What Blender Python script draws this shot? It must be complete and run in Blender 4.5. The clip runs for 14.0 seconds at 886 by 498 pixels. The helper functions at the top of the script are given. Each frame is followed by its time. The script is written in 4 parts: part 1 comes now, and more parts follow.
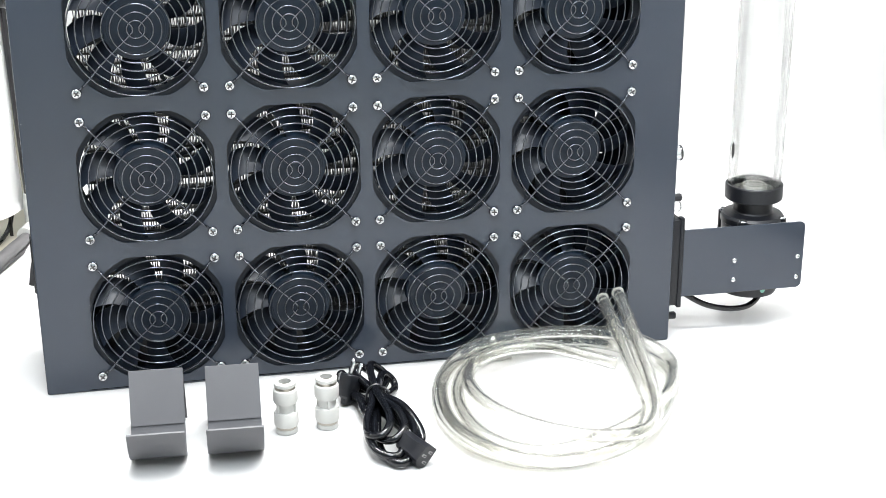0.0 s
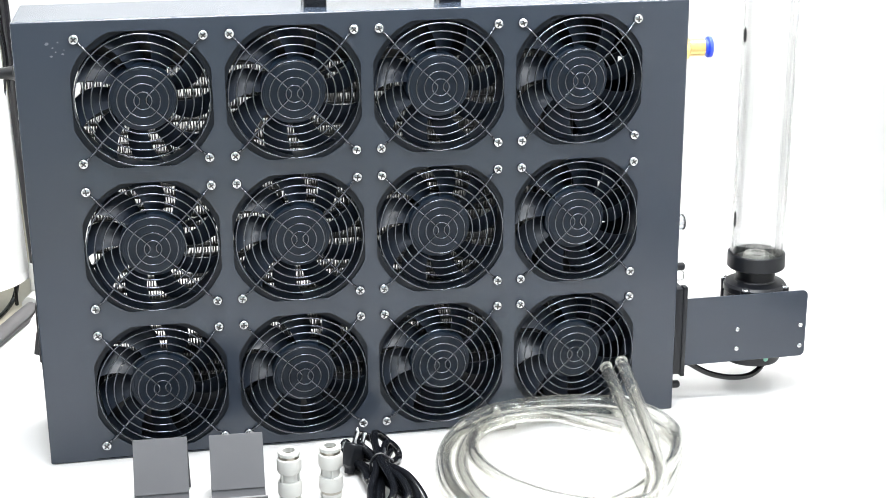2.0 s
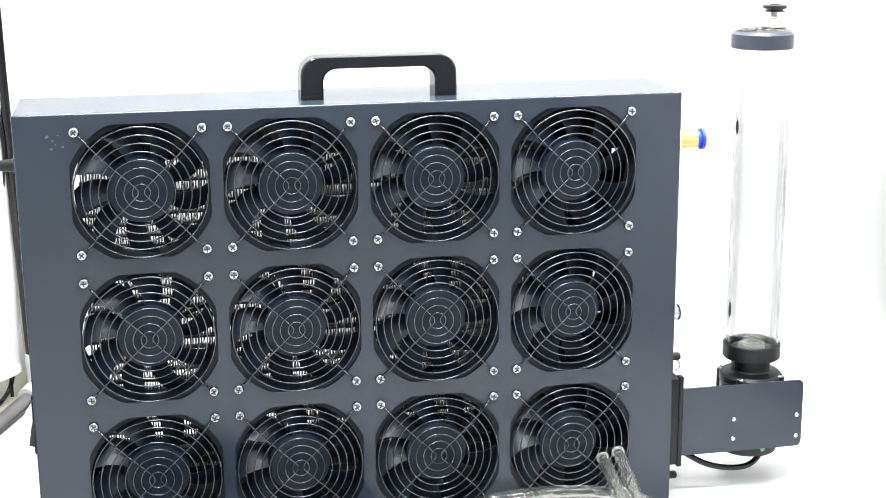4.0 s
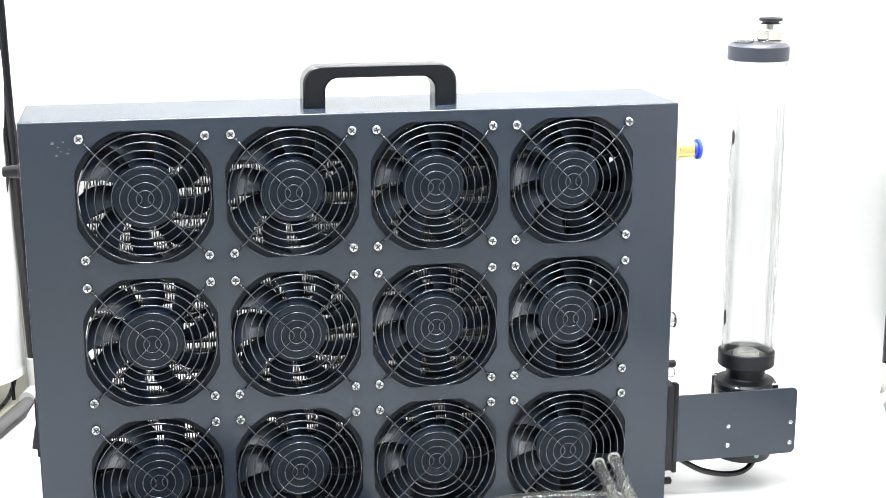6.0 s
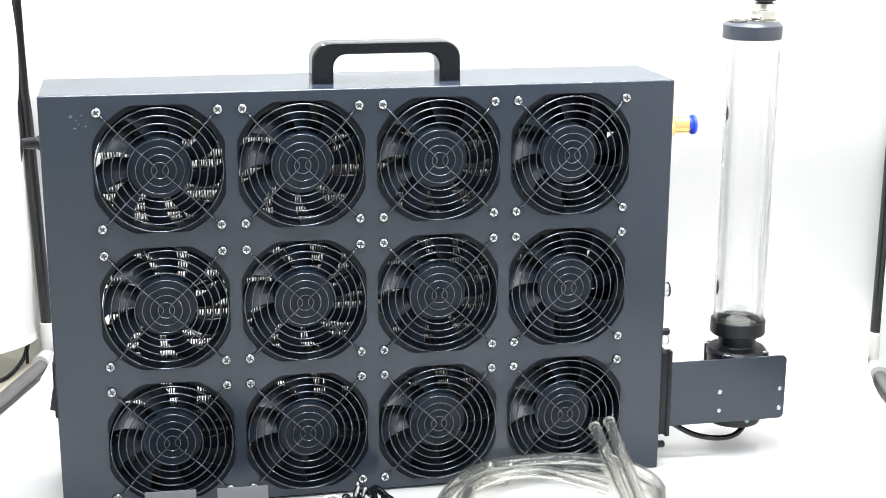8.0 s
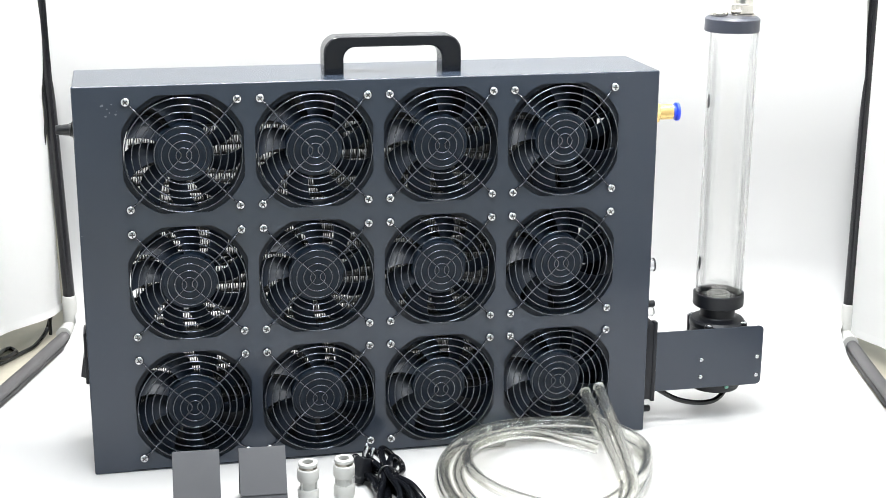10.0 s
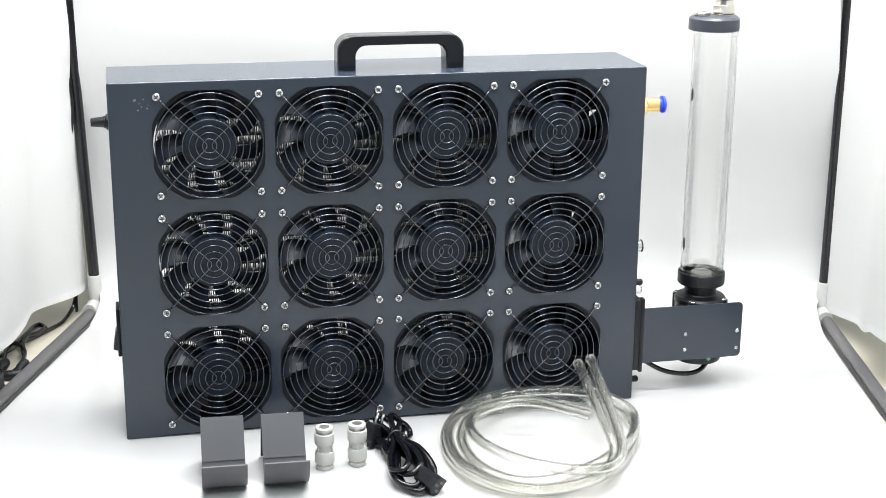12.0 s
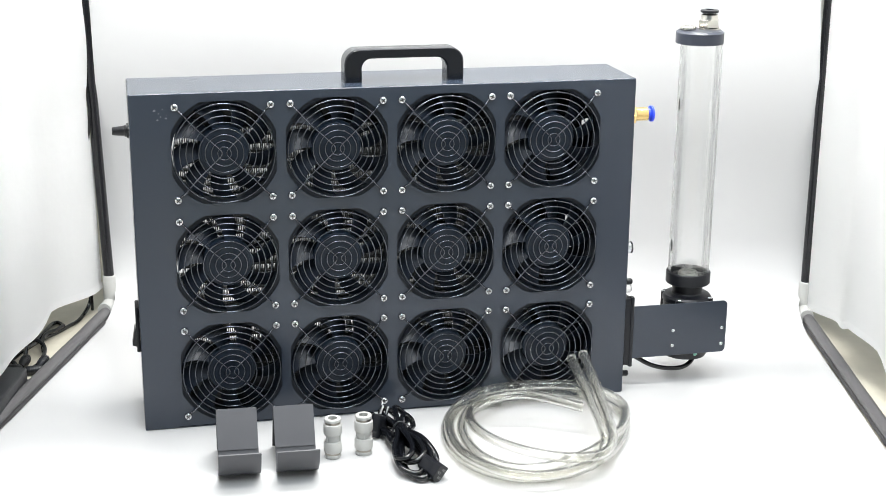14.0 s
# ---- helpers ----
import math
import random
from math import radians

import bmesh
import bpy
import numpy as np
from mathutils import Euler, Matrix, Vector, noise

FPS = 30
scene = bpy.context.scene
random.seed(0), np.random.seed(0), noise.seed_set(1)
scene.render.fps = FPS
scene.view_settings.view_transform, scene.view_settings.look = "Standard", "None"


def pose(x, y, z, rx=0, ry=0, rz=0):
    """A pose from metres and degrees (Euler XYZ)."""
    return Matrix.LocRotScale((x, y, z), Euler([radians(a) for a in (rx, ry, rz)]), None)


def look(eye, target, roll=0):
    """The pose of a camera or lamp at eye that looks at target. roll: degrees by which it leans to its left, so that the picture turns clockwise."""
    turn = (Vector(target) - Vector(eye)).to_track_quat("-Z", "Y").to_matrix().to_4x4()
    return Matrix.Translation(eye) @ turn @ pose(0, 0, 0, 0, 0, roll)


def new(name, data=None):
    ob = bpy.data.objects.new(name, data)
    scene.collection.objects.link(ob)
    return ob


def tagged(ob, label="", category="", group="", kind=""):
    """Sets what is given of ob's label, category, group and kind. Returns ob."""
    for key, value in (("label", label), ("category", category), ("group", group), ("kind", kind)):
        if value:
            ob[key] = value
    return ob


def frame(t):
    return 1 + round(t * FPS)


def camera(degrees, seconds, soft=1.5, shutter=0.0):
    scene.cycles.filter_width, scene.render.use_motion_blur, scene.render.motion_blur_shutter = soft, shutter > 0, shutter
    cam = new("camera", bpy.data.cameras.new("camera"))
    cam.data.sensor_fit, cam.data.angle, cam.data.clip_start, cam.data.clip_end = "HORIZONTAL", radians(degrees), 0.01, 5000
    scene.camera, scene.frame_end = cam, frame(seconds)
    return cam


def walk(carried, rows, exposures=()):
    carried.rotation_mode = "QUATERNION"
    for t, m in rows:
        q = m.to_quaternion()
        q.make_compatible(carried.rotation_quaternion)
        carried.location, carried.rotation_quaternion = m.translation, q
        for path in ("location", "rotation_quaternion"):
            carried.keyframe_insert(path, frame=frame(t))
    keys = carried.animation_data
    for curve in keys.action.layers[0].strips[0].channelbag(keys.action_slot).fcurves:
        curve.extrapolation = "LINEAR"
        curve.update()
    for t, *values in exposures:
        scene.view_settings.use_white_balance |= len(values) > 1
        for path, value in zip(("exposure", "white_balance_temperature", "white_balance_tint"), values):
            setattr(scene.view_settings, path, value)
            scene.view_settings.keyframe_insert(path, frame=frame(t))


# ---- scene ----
# ---------------------------------------------------------------- camera
cam = camera(34.0, 14.0, soft=0.6)
ROWS = [
    (0, 0.0630, -1.2171, 0.5664, 69.872, 0.281, -11.638),
    (0.5, 0.0622, -1.2195, 0.5672, 70.325, 0.290, -11.611),
    (1, 0.0617, -1.2209, 0.5676, 70.962, 0.329, -11.572),
    (1.5, 0.0615, -1.2216, 0.5679, 71.741, 0.307, -11.515),
    (2, 0.0611, -1.2228, 0.5683, 72.607, 0.360, -11.539),
    (2.5, 0.0607, -1.2240, 0.5687, 73.517, 0.356, -11.580),
    (3, 0.0603, -1.2250, 0.5690, 74.456, 0.379, -11.629),
    (3.5, 0.0599, -1.2263, 0.5694, 75.371, 0.403, -11.674),
    (4, 0.0592, -1.2283, 0.5701, 76.173, 0.419, -11.753),
    (6.5, 0.0507, -1.2529, 0.5782, 76.425, -0.018, -11.782),
    (7, 0.0466, -1.2648, 0.5821, 75.964, -0.110, -11.788),
    (7.5, 0.0426, -1.2764, 0.5859, 75.521, -0.184, -11.813),
    (8, 0.0385, -1.2884, 0.5899, 75.131, -0.273, -11.838),
    (10.5, -0.0048, -1.4143, 0.6313, 73.895, -0.334, -12.372),
    (11, -0.0141, -1.4412, 0.6402, 73.679, -0.350, -12.473),
    (11.5, -0.0247, -1.4719, 0.6503, 73.461, -0.375, -12.552),
    (12, -0.0343, -1.4999, 0.6595, 73.289, -0.401, -12.583),
    (12.5, -0.0430, -1.5253, 0.6678, 73.184, -0.433, -12.625),
    (13, -0.0508, -1.5479, 0.6753, 73.175, -0.406, -12.701),
    (13.5, -0.0576, -1.5678, 0.6818, 73.234, -0.406, -12.800),
    (14, -0.0638, -1.5856, 0.6877, 73.307, -0.457, -12.878),
]
walk(cam, [(t, pose(x, y, z, rx, ry, rz)) for t, x, y, z, rx, ry, rz in ROWS],
     exposures=[(0.0, 0.32), (4.0, 0.32), (8.0, 0.14), (10.5, -0.10), (12.0, -0.22), (14.0, -0.27)])

# ---------------------------------------------------------------- world and lamps
world = bpy.data.worlds.new("room_air")
scene.world = world
world.use_nodes = True
world.node_tree.nodes["Background"].inputs[0].default_value = (0.80, 0.84, 0.90, 1)
world.node_tree.nodes["Background"].inputs[1].default_value = 0.06

# the tent stands turned a little against the cooler
TENT_TURN = radians(-13.2)
TENT_RL = Vector((-0.0846, 0.442, 0.0))          # foot of the rear post on the socket side
TENT_W, TENT_H = 0.995, 1.02
TENT = Matrix.Translation(TENT_RL) @ Matrix.Rotation(TENT_TURN, 4, "Z")


def tent_point(u, s, z):
    """A point of the tent: u across from the rear left post, s ahead of the rear (negative is towards the opening)."""
    return TENT @ Vector((u, s, z))


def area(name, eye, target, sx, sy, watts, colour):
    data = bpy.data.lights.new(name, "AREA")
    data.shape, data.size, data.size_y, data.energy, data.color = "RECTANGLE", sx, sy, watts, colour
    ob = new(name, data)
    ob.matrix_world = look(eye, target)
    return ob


for name, back, watts in (("rear_led_strip", -0.27, 18.0), ("front_led_strip", -0.66, 8.2)):
    area(name, tent_point(TENT_W / 2, back, 0.985), tent_point(TENT_W / 2, back + 0.01, 0.0), 0.90, 0.10, watts, (1.0, 0.995, 0.985))
# Unseen lamp, added over the open side to brighten the cooler's front.
area("front_fill_lamp", (0.15, -1.35, 2.05), (0.15, -1.34, 0.0), 0.55, 1.3, 38.0, (0.85, 0.93, 1.0))
# Unseen lamp, added behind the tent to brighten the wall gap and cloth.
area("rear_fill_lamp", (1.5, 1.15, 2.05), (1.5, 1.16, 0.0), 3.2, 2.2, 22.0, (0.88, 0.95, 1.0))


# ---------------------------------------------------------------- materials
def node_material(name):
    m = bpy.data.materials.new(name)
    m.use_nodes = True
    nt = m.node_tree
    return m, nt, nt.nodes["Principled BSDF"]


def link(nt, a, b):
    nt.links.new(a, b)


def surface(name, colour, rough=0.5, metal=0.0, grain=0.0, grain_scale=400.0, bump=0.0, bump_scale=900.0, wear=0.0, wear_scale=25.0,
            rough_var=0.0, coat=0.0, spec=0.5):
    """A plain painted, moulded or metal surface with variation at a fine and a coarse scale."""
    m, nt, b = node_material(name)
    b.inputs["Roughness"].default_value = rough
    b.inputs["Metallic"].default_value = metal
    b.inputs["Specular IOR Level"].default_value = spec
    b.inputs["Coat Weight"].default_value = coat
    tc = nt.nodes.new("ShaderNodeTexCoord")
    fine = nt.nodes.new("ShaderNodeTexNoise")
    fine.inputs["Scale"].default_value = grain_scale
    fine.inputs["Detail"].default_value = 4
    link(nt, tc.outputs["Object"], fine.inputs["Vector"])
    wide = nt.nodes.new("ShaderNodeTexNoise")
    wide.inputs["Scale"].default_value = wear_scale
    wide.inputs["Detail"].default_value = 6
    link(nt, tc.outputs["Object"], wide.inputs["Vector"])
    add = nt.nodes.new("ShaderNodeMath")
    add.operation = "MULTIPLY_ADD"
    link(nt, fine.outputs["Fac"], add.inputs[0])
    add.inputs[1].default_value = grain
    add.inputs[2].default_value = 1.0 - grain / 2
    add2 = nt.nodes.new("ShaderNodeMath")
    add2.operation = "MULTIPLY_ADD"
    link(nt, wide.outputs["Fac"], add2.inputs[0])
    add2.inputs[1].default_value = wear
    add2.inputs[2].default_value = 1.0 - wear / 2
    mul = nt.nodes.new("ShaderNodeMath")
    mul.operation = "MULTIPLY"
    link(nt, add.outputs[0], mul.inputs[0])
    link(nt, add2.outputs[0], mul.inputs[1])
    mix = nt.nodes.new("ShaderNodeMix")
    mix.data_type, mix.blend_type = "RGBA", "MULTIPLY"
    mix.inputs["Factor"].default_value = 1.0
    mix.inputs[6].default_value = (*colour, 1)
    link(nt, mul.outputs[0], mix.inputs[7])
    link(nt, mix.outputs[2], b.inputs["Base Color"])
    if rough_var:
        rv = nt.nodes.new("ShaderNodeMath")
        rv.operation = "MULTIPLY_ADD"
        link(nt, wide.outputs["Fac"], rv.inputs[0])
        rv.inputs[1].default_value = rough_var
        rv.inputs[2].default_value = rough - rough_var / 2
        link(nt, rv.outputs[0], b.inputs["Roughness"])
    if bump:
        bn = nt.nodes.new("ShaderNodeTexNoise")
        bn.inputs["Scale"].default_value = bump_scale
        bn.inputs["Detail"].default_value = 3
        link(nt, tc.outputs["Object"], bn.inputs["Vector"])
        bp = nt.nodes.new("ShaderNodeBump")
        bp.inputs["Strength"].default_value = bump
        bp.inputs["Distance"].default_value = 0.0004
        link(nt, bn.outputs["Fac"], bp.inputs["Height"])
        link(nt, bp.outputs["Normal"], b.inputs["Normal"])
    return m


def clear(name, colour, ior=1.45, rough=0.02):
    m, nt, b = node_material(name)
    b.inputs["Base Color"].default_value = (*colour, 1)
    b.inputs["Transmission Weight"].default_value = 1.0
    b.inputs["IOR"].default_value = ior
    tc = nt.nodes.new("ShaderNodeTexCoord")
    n = nt.nodes.new("ShaderNodeTexNoise")
    n.inputs["Scale"].default_value = 120.0
    link(nt, tc.outputs["Object"], n.inputs["Vector"])
    r = nt.nodes.new("ShaderNodeMath")
    r.operation = "MULTIPLY_ADD"
    r.inputs[1].default_value, r.inputs[2].default_value = rough, rough * 0.4
    link(nt, n.outputs["Fac"], r.inputs[0])
    link(nt, r.outputs[0], b.inputs["Roughness"])
    return m


def soft_clear(name, colour, ior, rough, straight, whiten=0.0):
    """Thin clear plastic: part of the light goes straight on, the rest is bent. A white diffuse share can be mixed in
    to brighten it.
    """
    m = clear(name, colour, ior, rough)
    nt = m.node_tree
    tr = nt.nodes.new("ShaderNodeBsdfTransparent")
    tr.inputs["Color"].default_value = (*colour, 1)
    mix = nt.nodes.new("ShaderNodeMixShader")
    mix.inputs[0].default_value = straight
    link(nt, nt.nodes["Principled BSDF"].outputs[0], mix.inputs[1])
    link(nt, tr.outputs[0], mix.inputs[2])
    last = mix
    if whiten:
        haze = nt.nodes.new("ShaderNodeBsdfDiffuse")
        haze.inputs["Color"].default_value = (0.96, 0.955, 0.90, 1)
        last = nt.nodes.new("ShaderNodeMixShader")
        last.inputs[0].default_value = whiten
        link(nt, mix.outputs[0], last.inputs[1])
        link(nt, haze.outputs[0], last.inputs[2])
    link(nt, last.outputs[0], nt.nodes["Material Output"].inputs["Surface"])
    return m


def bore_material(name, colour, blend):
    """The smooth inside of a clear hose: see-through, with gloss towards its edges."""
    m = bpy.data.materials.new(name)
    m.use_nodes = True
    nt = m.node_tree
    tr, gl = nt.nodes.new("ShaderNodeBsdfTransparent"), nt.nodes.new("ShaderNodeBsdfGlossy")
    tr.inputs["Color"].default_value = (*colour, 1)
    gl.inputs["Color"].default_value, gl.inputs["Roughness"].default_value = (0.9, 0.9, 0.9, 1), 0.03
    lw, mix = nt.nodes.new("ShaderNodeLayerWeight"), nt.nodes.new("ShaderNodeMixShader")
    lw.inputs["Blend"].default_value = blend
    link(nt, lw.outputs["Fresnel"], mix.inputs[0])
    link(nt, tr.outputs[0], mix.inputs[1])
    link(nt, gl.outputs[0], mix.inputs[2])
    link(nt, mix.outputs[0], nt.nodes["Material Output"].inputs["Surface"])
    return m


def cloth_material(name, colour, through_share):
    """White tent cloth: a weave, and part of the light passes through."""
    m, nt, b = node_material(name)
    b.inputs["Base Color"].default_value = (*colour, 1)
    b.inputs["Roughness"].default_value = 0.85
    b.inputs["Specular IOR Level"].default_value = 0.2
    tc = nt.nodes.new("ShaderNodeTexCoord")
    n = nt.nodes.new("ShaderNodeTexNoise")
    n.inputs["Scale"].default_value, n.inputs["Detail"].default_value = 9.0, 5
    link(nt, tc.outputs["Object"], n.inputs["Vector"])
    bp = nt.nodes.new("ShaderNodeBump")
    bp.inputs["Strength"].default_value, bp.inputs["Distance"].default_value = 0.35, 0.01
    link(nt, n.outputs["Fac"], bp.inputs["Height"])
    link(nt, bp.outputs["Normal"], b.inputs["Normal"])
    tr = nt.nodes.new("ShaderNodeBsdfTranslucent")
    tr.inputs["Color"].default_value = (*colour, 1)
    mix = nt.nodes.new("ShaderNodeMixShader")
    mix.inputs[0].default_value = through_share
    out = nt.nodes["Material Output"]
    link(nt, b.outputs[0], mix.inputs[1])
    link(nt, tr.outputs[0], mix.inputs[2])
    link(nt, mix.outputs[0], out.inputs["Surface"])
    return m


SLATE = surface("slate_powder_coat", (0.025, 0.034, 0.050), 0.21, grain=0.10, grain_scale=1500, bump=0.03, bump_scale=2600, wear=0.06, wear_scale=9, rough_var=0.03, spec=0.6)
STAND_GREY = surface("grey_painted_sheet", (0.086, 0.087, 0.094), 0.50, grain=0.08, grain_scale=1200, bump=0.2, bump_scale=2200, wear=0.12, wear_scale=40)
BLACK = surface("black_moulded_plastic", (0.012, 0.013, 0.016), 0.32, grain=0.15, grain_scale=600, wear=0.2, wear_scale=60, rough_var=0.08)
HUB_BLACK = surface("satin_hub_plastic", (0.006, 0.013, 0.025), 0.36, grain=0.1, grain_scale=500, spec=0.4)
FAN_BLACK = surface("black_fan_plastic", (0.008, 0.013, 0.023), 0.38, grain=0.1, grain_scale=500, wear=0.2, wear_scale=50, rough_var=0.06, spec=0.5)
FRAME_BLACK = surface("black_frame_plastic", (0.006, 0.009, 0.014), 0.36, grain=0.1, grain_scale=500, wear=0.2, spec=0.25)
MATT_BLACK = surface("matt_black_plastic", (0.006, 0.007, 0.010), 0.42, grain=0.15, grain_scale=700, bump=0.15, wear=0.2, spec=0.4)
WIRE = surface("black_nickel_wire", (0.115, 0.125, 0.145), 0.10, metal=1.0, grain=0.1, wear=0.2, spec=1.0)
STEEL = surface("bright_steel", (0.58, 0.60, 0.62), 0.20, metal=1.0, grain=0.1, wear=0.15)
DARK_FILL = surface("dark_fill", (0.05, 0.05, 0.05), 0.5, metal=0.4)
NICKEL = surface("nickel_plate", (0.62, 0.60, 0.55), 0.22, metal=1.0, wear=0.15)
BRASS = surface("brass", (0.80, 0.58, 0.24), 0.25, metal=1.0, wear=0.15)
BLUE = surface("blue_plastic", (0.02, 0.06, 0.75), 0.35)
GREEN = surface("green_lamp_plastic", (0.22, 0.50, 0.40), 0.3)
FIN = surface("black_radiator_fin", (0.06, 0.06, 0.06), 0.40, metal=0.3, wear=0.5, wear_scale=80)
WHITE_PLASTIC = surface("white_moulded_plastic", (0.50, 0.50, 0.478), 0.38, grain=0.03, wear=0.05, wear_scale=50)
SLOT_GREY = surface("pale_slot_edge", (0.30, 0.30, 0.295), 0.5)
BAND_METAL = surface("dull_metal_band", (0.34, 0.32, 0.28), 0.3, metal=1.0)
GREY_PLASTIC = surface("grey_rubber", (0.25, 0.25, 0.24), 0.6)
CABLE = surface("black_cable_jacket", (0.004, 0.0045, 0.006), 0.14, grain=0.1, bump=0.1, bump_scale=500, wear=0.2)
ACRYLIC = soft_clear("clear_acrylic", (0.980, 0.982, 0.979), 1.42, 0.0, 0.30)
HOSE = soft_clear("clear_hose_plastic", (0.994, 0.992, 0.972), 1.27, 0.0, 0.56, 0.022)
BORE = bore_material("clear_hose_bore", (0.996, 0.994, 0.974), 0.28)
HOSE_END = soft_clear("frosted_hose_cut", (0.99, 0.985, 0.95), 1.30, 0.1, 0.1, 0.45)
SCUFF = surface("rubbed_coating", (0.09, 0.10, 0.12), 0.5, grain=0.6, grain_scale=2500, wear=0.4, wear_scale=600)
PRINT = surface("pale_print", (0.22, 0.22, 0.21), 0.6)
POST_BLACK = surface("black_enamel_tube", (0.012, 0.012, 0.014), 0.18, wear=0.2)
BAR_GREY = surface("dark_grey_sleeve", (0.095, 0.092, 0.094), 0.36, grain=0.2, grain_scale=300, bump=0.2, bump_scale=300, wear=0.3, wear_scale=15)
SHEET_WHITE = surface("white_backdrop_vinyl", (0.56, 0.56, 0.556), 0.22, grain=0.01, wear=0.02, wear_scale=6, rough_var=0.06, spec=0.5)
TABLE = surface("beige_table_top", (0.58, 0.54, 0.44), 0.5, grain=0.15, grain_scale=60, wear=0.25, wear_scale=12, bump=0.1, bump_scale=60)
COOL_BOUNCE = surface("unseen_wall_cool_tone", (0.70, 0.74, 0.79), 0.8, grain=0.05, grain_scale=80, wear=0.06, wear_scale=2)
WALL_PAINT = surface("cream_wall_paint", (0.80, 0.785, 0.72), 0.8, grain=0.05, grain_scale=80, wear=0.06, wear_scale=2)
CLOTH = cloth_material("white_tent_cloth", (0.94, 0.94, 0.935), 0.25)
CLOTH_HEM = cloth_material("white_hem_tape", (0.96, 0.96, 0.955), 0.05)


# ---------------------------------------------------------------- mesh helpers
def mesh_of(bm, name, material, sharp=32):
    me = bpy.data.meshes.new(name)
    bmesh.ops.recalc_face_normals(bm, faces=bm.faces)
    bm.to_mesh(me)
    bm.free()
    me.shade_smooth()
    me.set_sharp_from_angle(angle=radians(sharp))
    me.materials.append(material)
    return me


def part(name, bm, material, parent, label="", sharp=32):
    ob = new(name, mesh_of(bm, name, material, sharp) if isinstance(bm, bmesh.types.BMesh) else bm)
    ob.parent = parent
    if label:
        tagged(ob, label)
    return ob


def thing(name, label, category, at=(0, 0, 0), turn=0.0, group="", kind=""):
    ob = new(name)
    ob.empty_display_size = 0.02
    ob.matrix_world = pose(*at, 0, 0, turn)
    return tagged(ob, label, category, group, kind)


def place(ob, x=0.0, y=0.0, z=0.0, rx=0.0, ry=0.0, rz=0.0):
    ob.matrix_basis = pose(x, y, z, rx, ry, rz)
    return ob


def box(bm, x0, x1, y0, y1, z0, z1, bevel=0.0, seg=2):
    ret = bmesh.ops.create_cube(bm, size=1.0)
    vs = ret["verts"]
    for v in vs:
        v.co = Vector(((x0 + x1) / 2 + v.co.x * (x1 - x0), (y0 + y1) / 2 + v.co.y * (y1 - y0), (z0 + z1) / 2 + v.co.z * (z1 - z0)))
    if bevel:
        es = list({e for v in vs for e in v.link_edges})
        bmesh.ops.bevel(bm, geom=es, offset=bevel, segments=seg, affect="EDGES", profile=0.5)
    return bm


def lathe(bm, profile, axis="z", seg=48, centre=(0, 0, 0), close=True):
    """Turn a profile of (radius, height) round an axis. Radius 0 closes the end."""
    rings = []
    for r, h in profile:
        ring = []
        for i in range(seg if r > 0 else 1):
            a = 2 * math.pi * i / seg
            c, s = r * math.cos(a), r * math.sin(a)
            p = {"z": (c, s, h), "y": (c, h, s), "x": (h, c, s)}[axis]
            ring.append(bm.verts.new(Vector(p) + Vector(centre)))
        rings.append(ring)
    for a, b in zip(rings, rings[1:]):
        n = max(len(a), len(b))
        for i in range(n):
            j = (i + 1) % n
            f = [a[i % len(a)], a[j % len(a)], b[j % len(b)], b[i % len(b)]]
            f = [v for k, v in enumerate(f) if v not in f[:k]]
            if len(f) > 2:
                bm.faces.new(f)
    return bm


def smooth_path(points, per=8, closed=False):
    """A Catmull-Rom line through a few points."""
    pts = [Vector(p) for p in points]
    n = len(pts)
    out = []
    spans = n if closed else n - 1
    for i in range(spans):
        p0 = pts[(i - 1) % n] if closed or i > 0 else pts[0] * 2 - pts[1]
        p1, p2 = pts[i], pts[(i + 1) % n]
        p3 = pts[(i + 2) % n] if closed or i + 2 < n else pts[-1] * 2 - pts[-2]
        for k in range(per):
            t = k / per
            out.append(0.5 * ((2 * p1) + (p2 - p0) * t + (2 * p0 - 5 * p1 + 4 * p2 - p3) * t * t + (3 * p1 - p0 - 3 * p2 + p3) * t ** 3))
    if not closed:
        out.append(pts[-1])
    return out


def sweep(bm, path, r, seg=10, closed=False, inner=0.0, caps=True):
    """Draw a round section along a line; with inner > 0 a pipe with a bore."""
    n = len(path)
    tang = []
    for i in range(n):
        a = path[(i - 1) % n] if closed or i > 0 else path[0]
        b = path[(i + 1) % n] if closed or i < n - 1 else path[-1]
        tang.append((b - a).normalized())
    ref = Vector((0, 0, 1)) if abs(tang[0].z) < 0.9 else Vector((1, 0, 0))
    u = (ref - tang[0] * ref.dot(tang[0])).normalized()
    frames = []
    for t in tang:
        u = (u - t * u.dot(t)).normalized()
        frames.append((u, t.cross(u)))

    def shell(rad):
        rings = []
        for p, (a, b) in zip(path, frames):
            rings.append([bm.verts.new(p + rad * (a * math.cos(2 * math.pi * k / seg) + b * math.sin(2 * math.pi * k / seg))) for k in range(seg)])
        for i in range(n if closed else n - 1):
            s, e = rings[i], rings[(i + 1) % n]
            for k in range(seg):
                bm.faces.new((s[k], s[(k + 1) % seg], e[(k + 1) % seg], e[k]))
        return rings

    outer = shell(r)
    if inner:
        bore = shell(inner)
        walls = len(bm.faces)
        bm.faces.ensure_lookup_table()
        for f in bm.faces[walls // 2:]:
            f.material_index = 2
        for end in (0, -1):
            for k in range(seg):
                bm.faces.new((outer[end][k], outer[end][(k + 1) % seg], bore[end][(k + 1) % seg], bore[end][k])).material_index = 1
    elif caps and not closed:
        bm.faces.new(outer[0])
        bm.faces.new(outer[-1])
    return bm


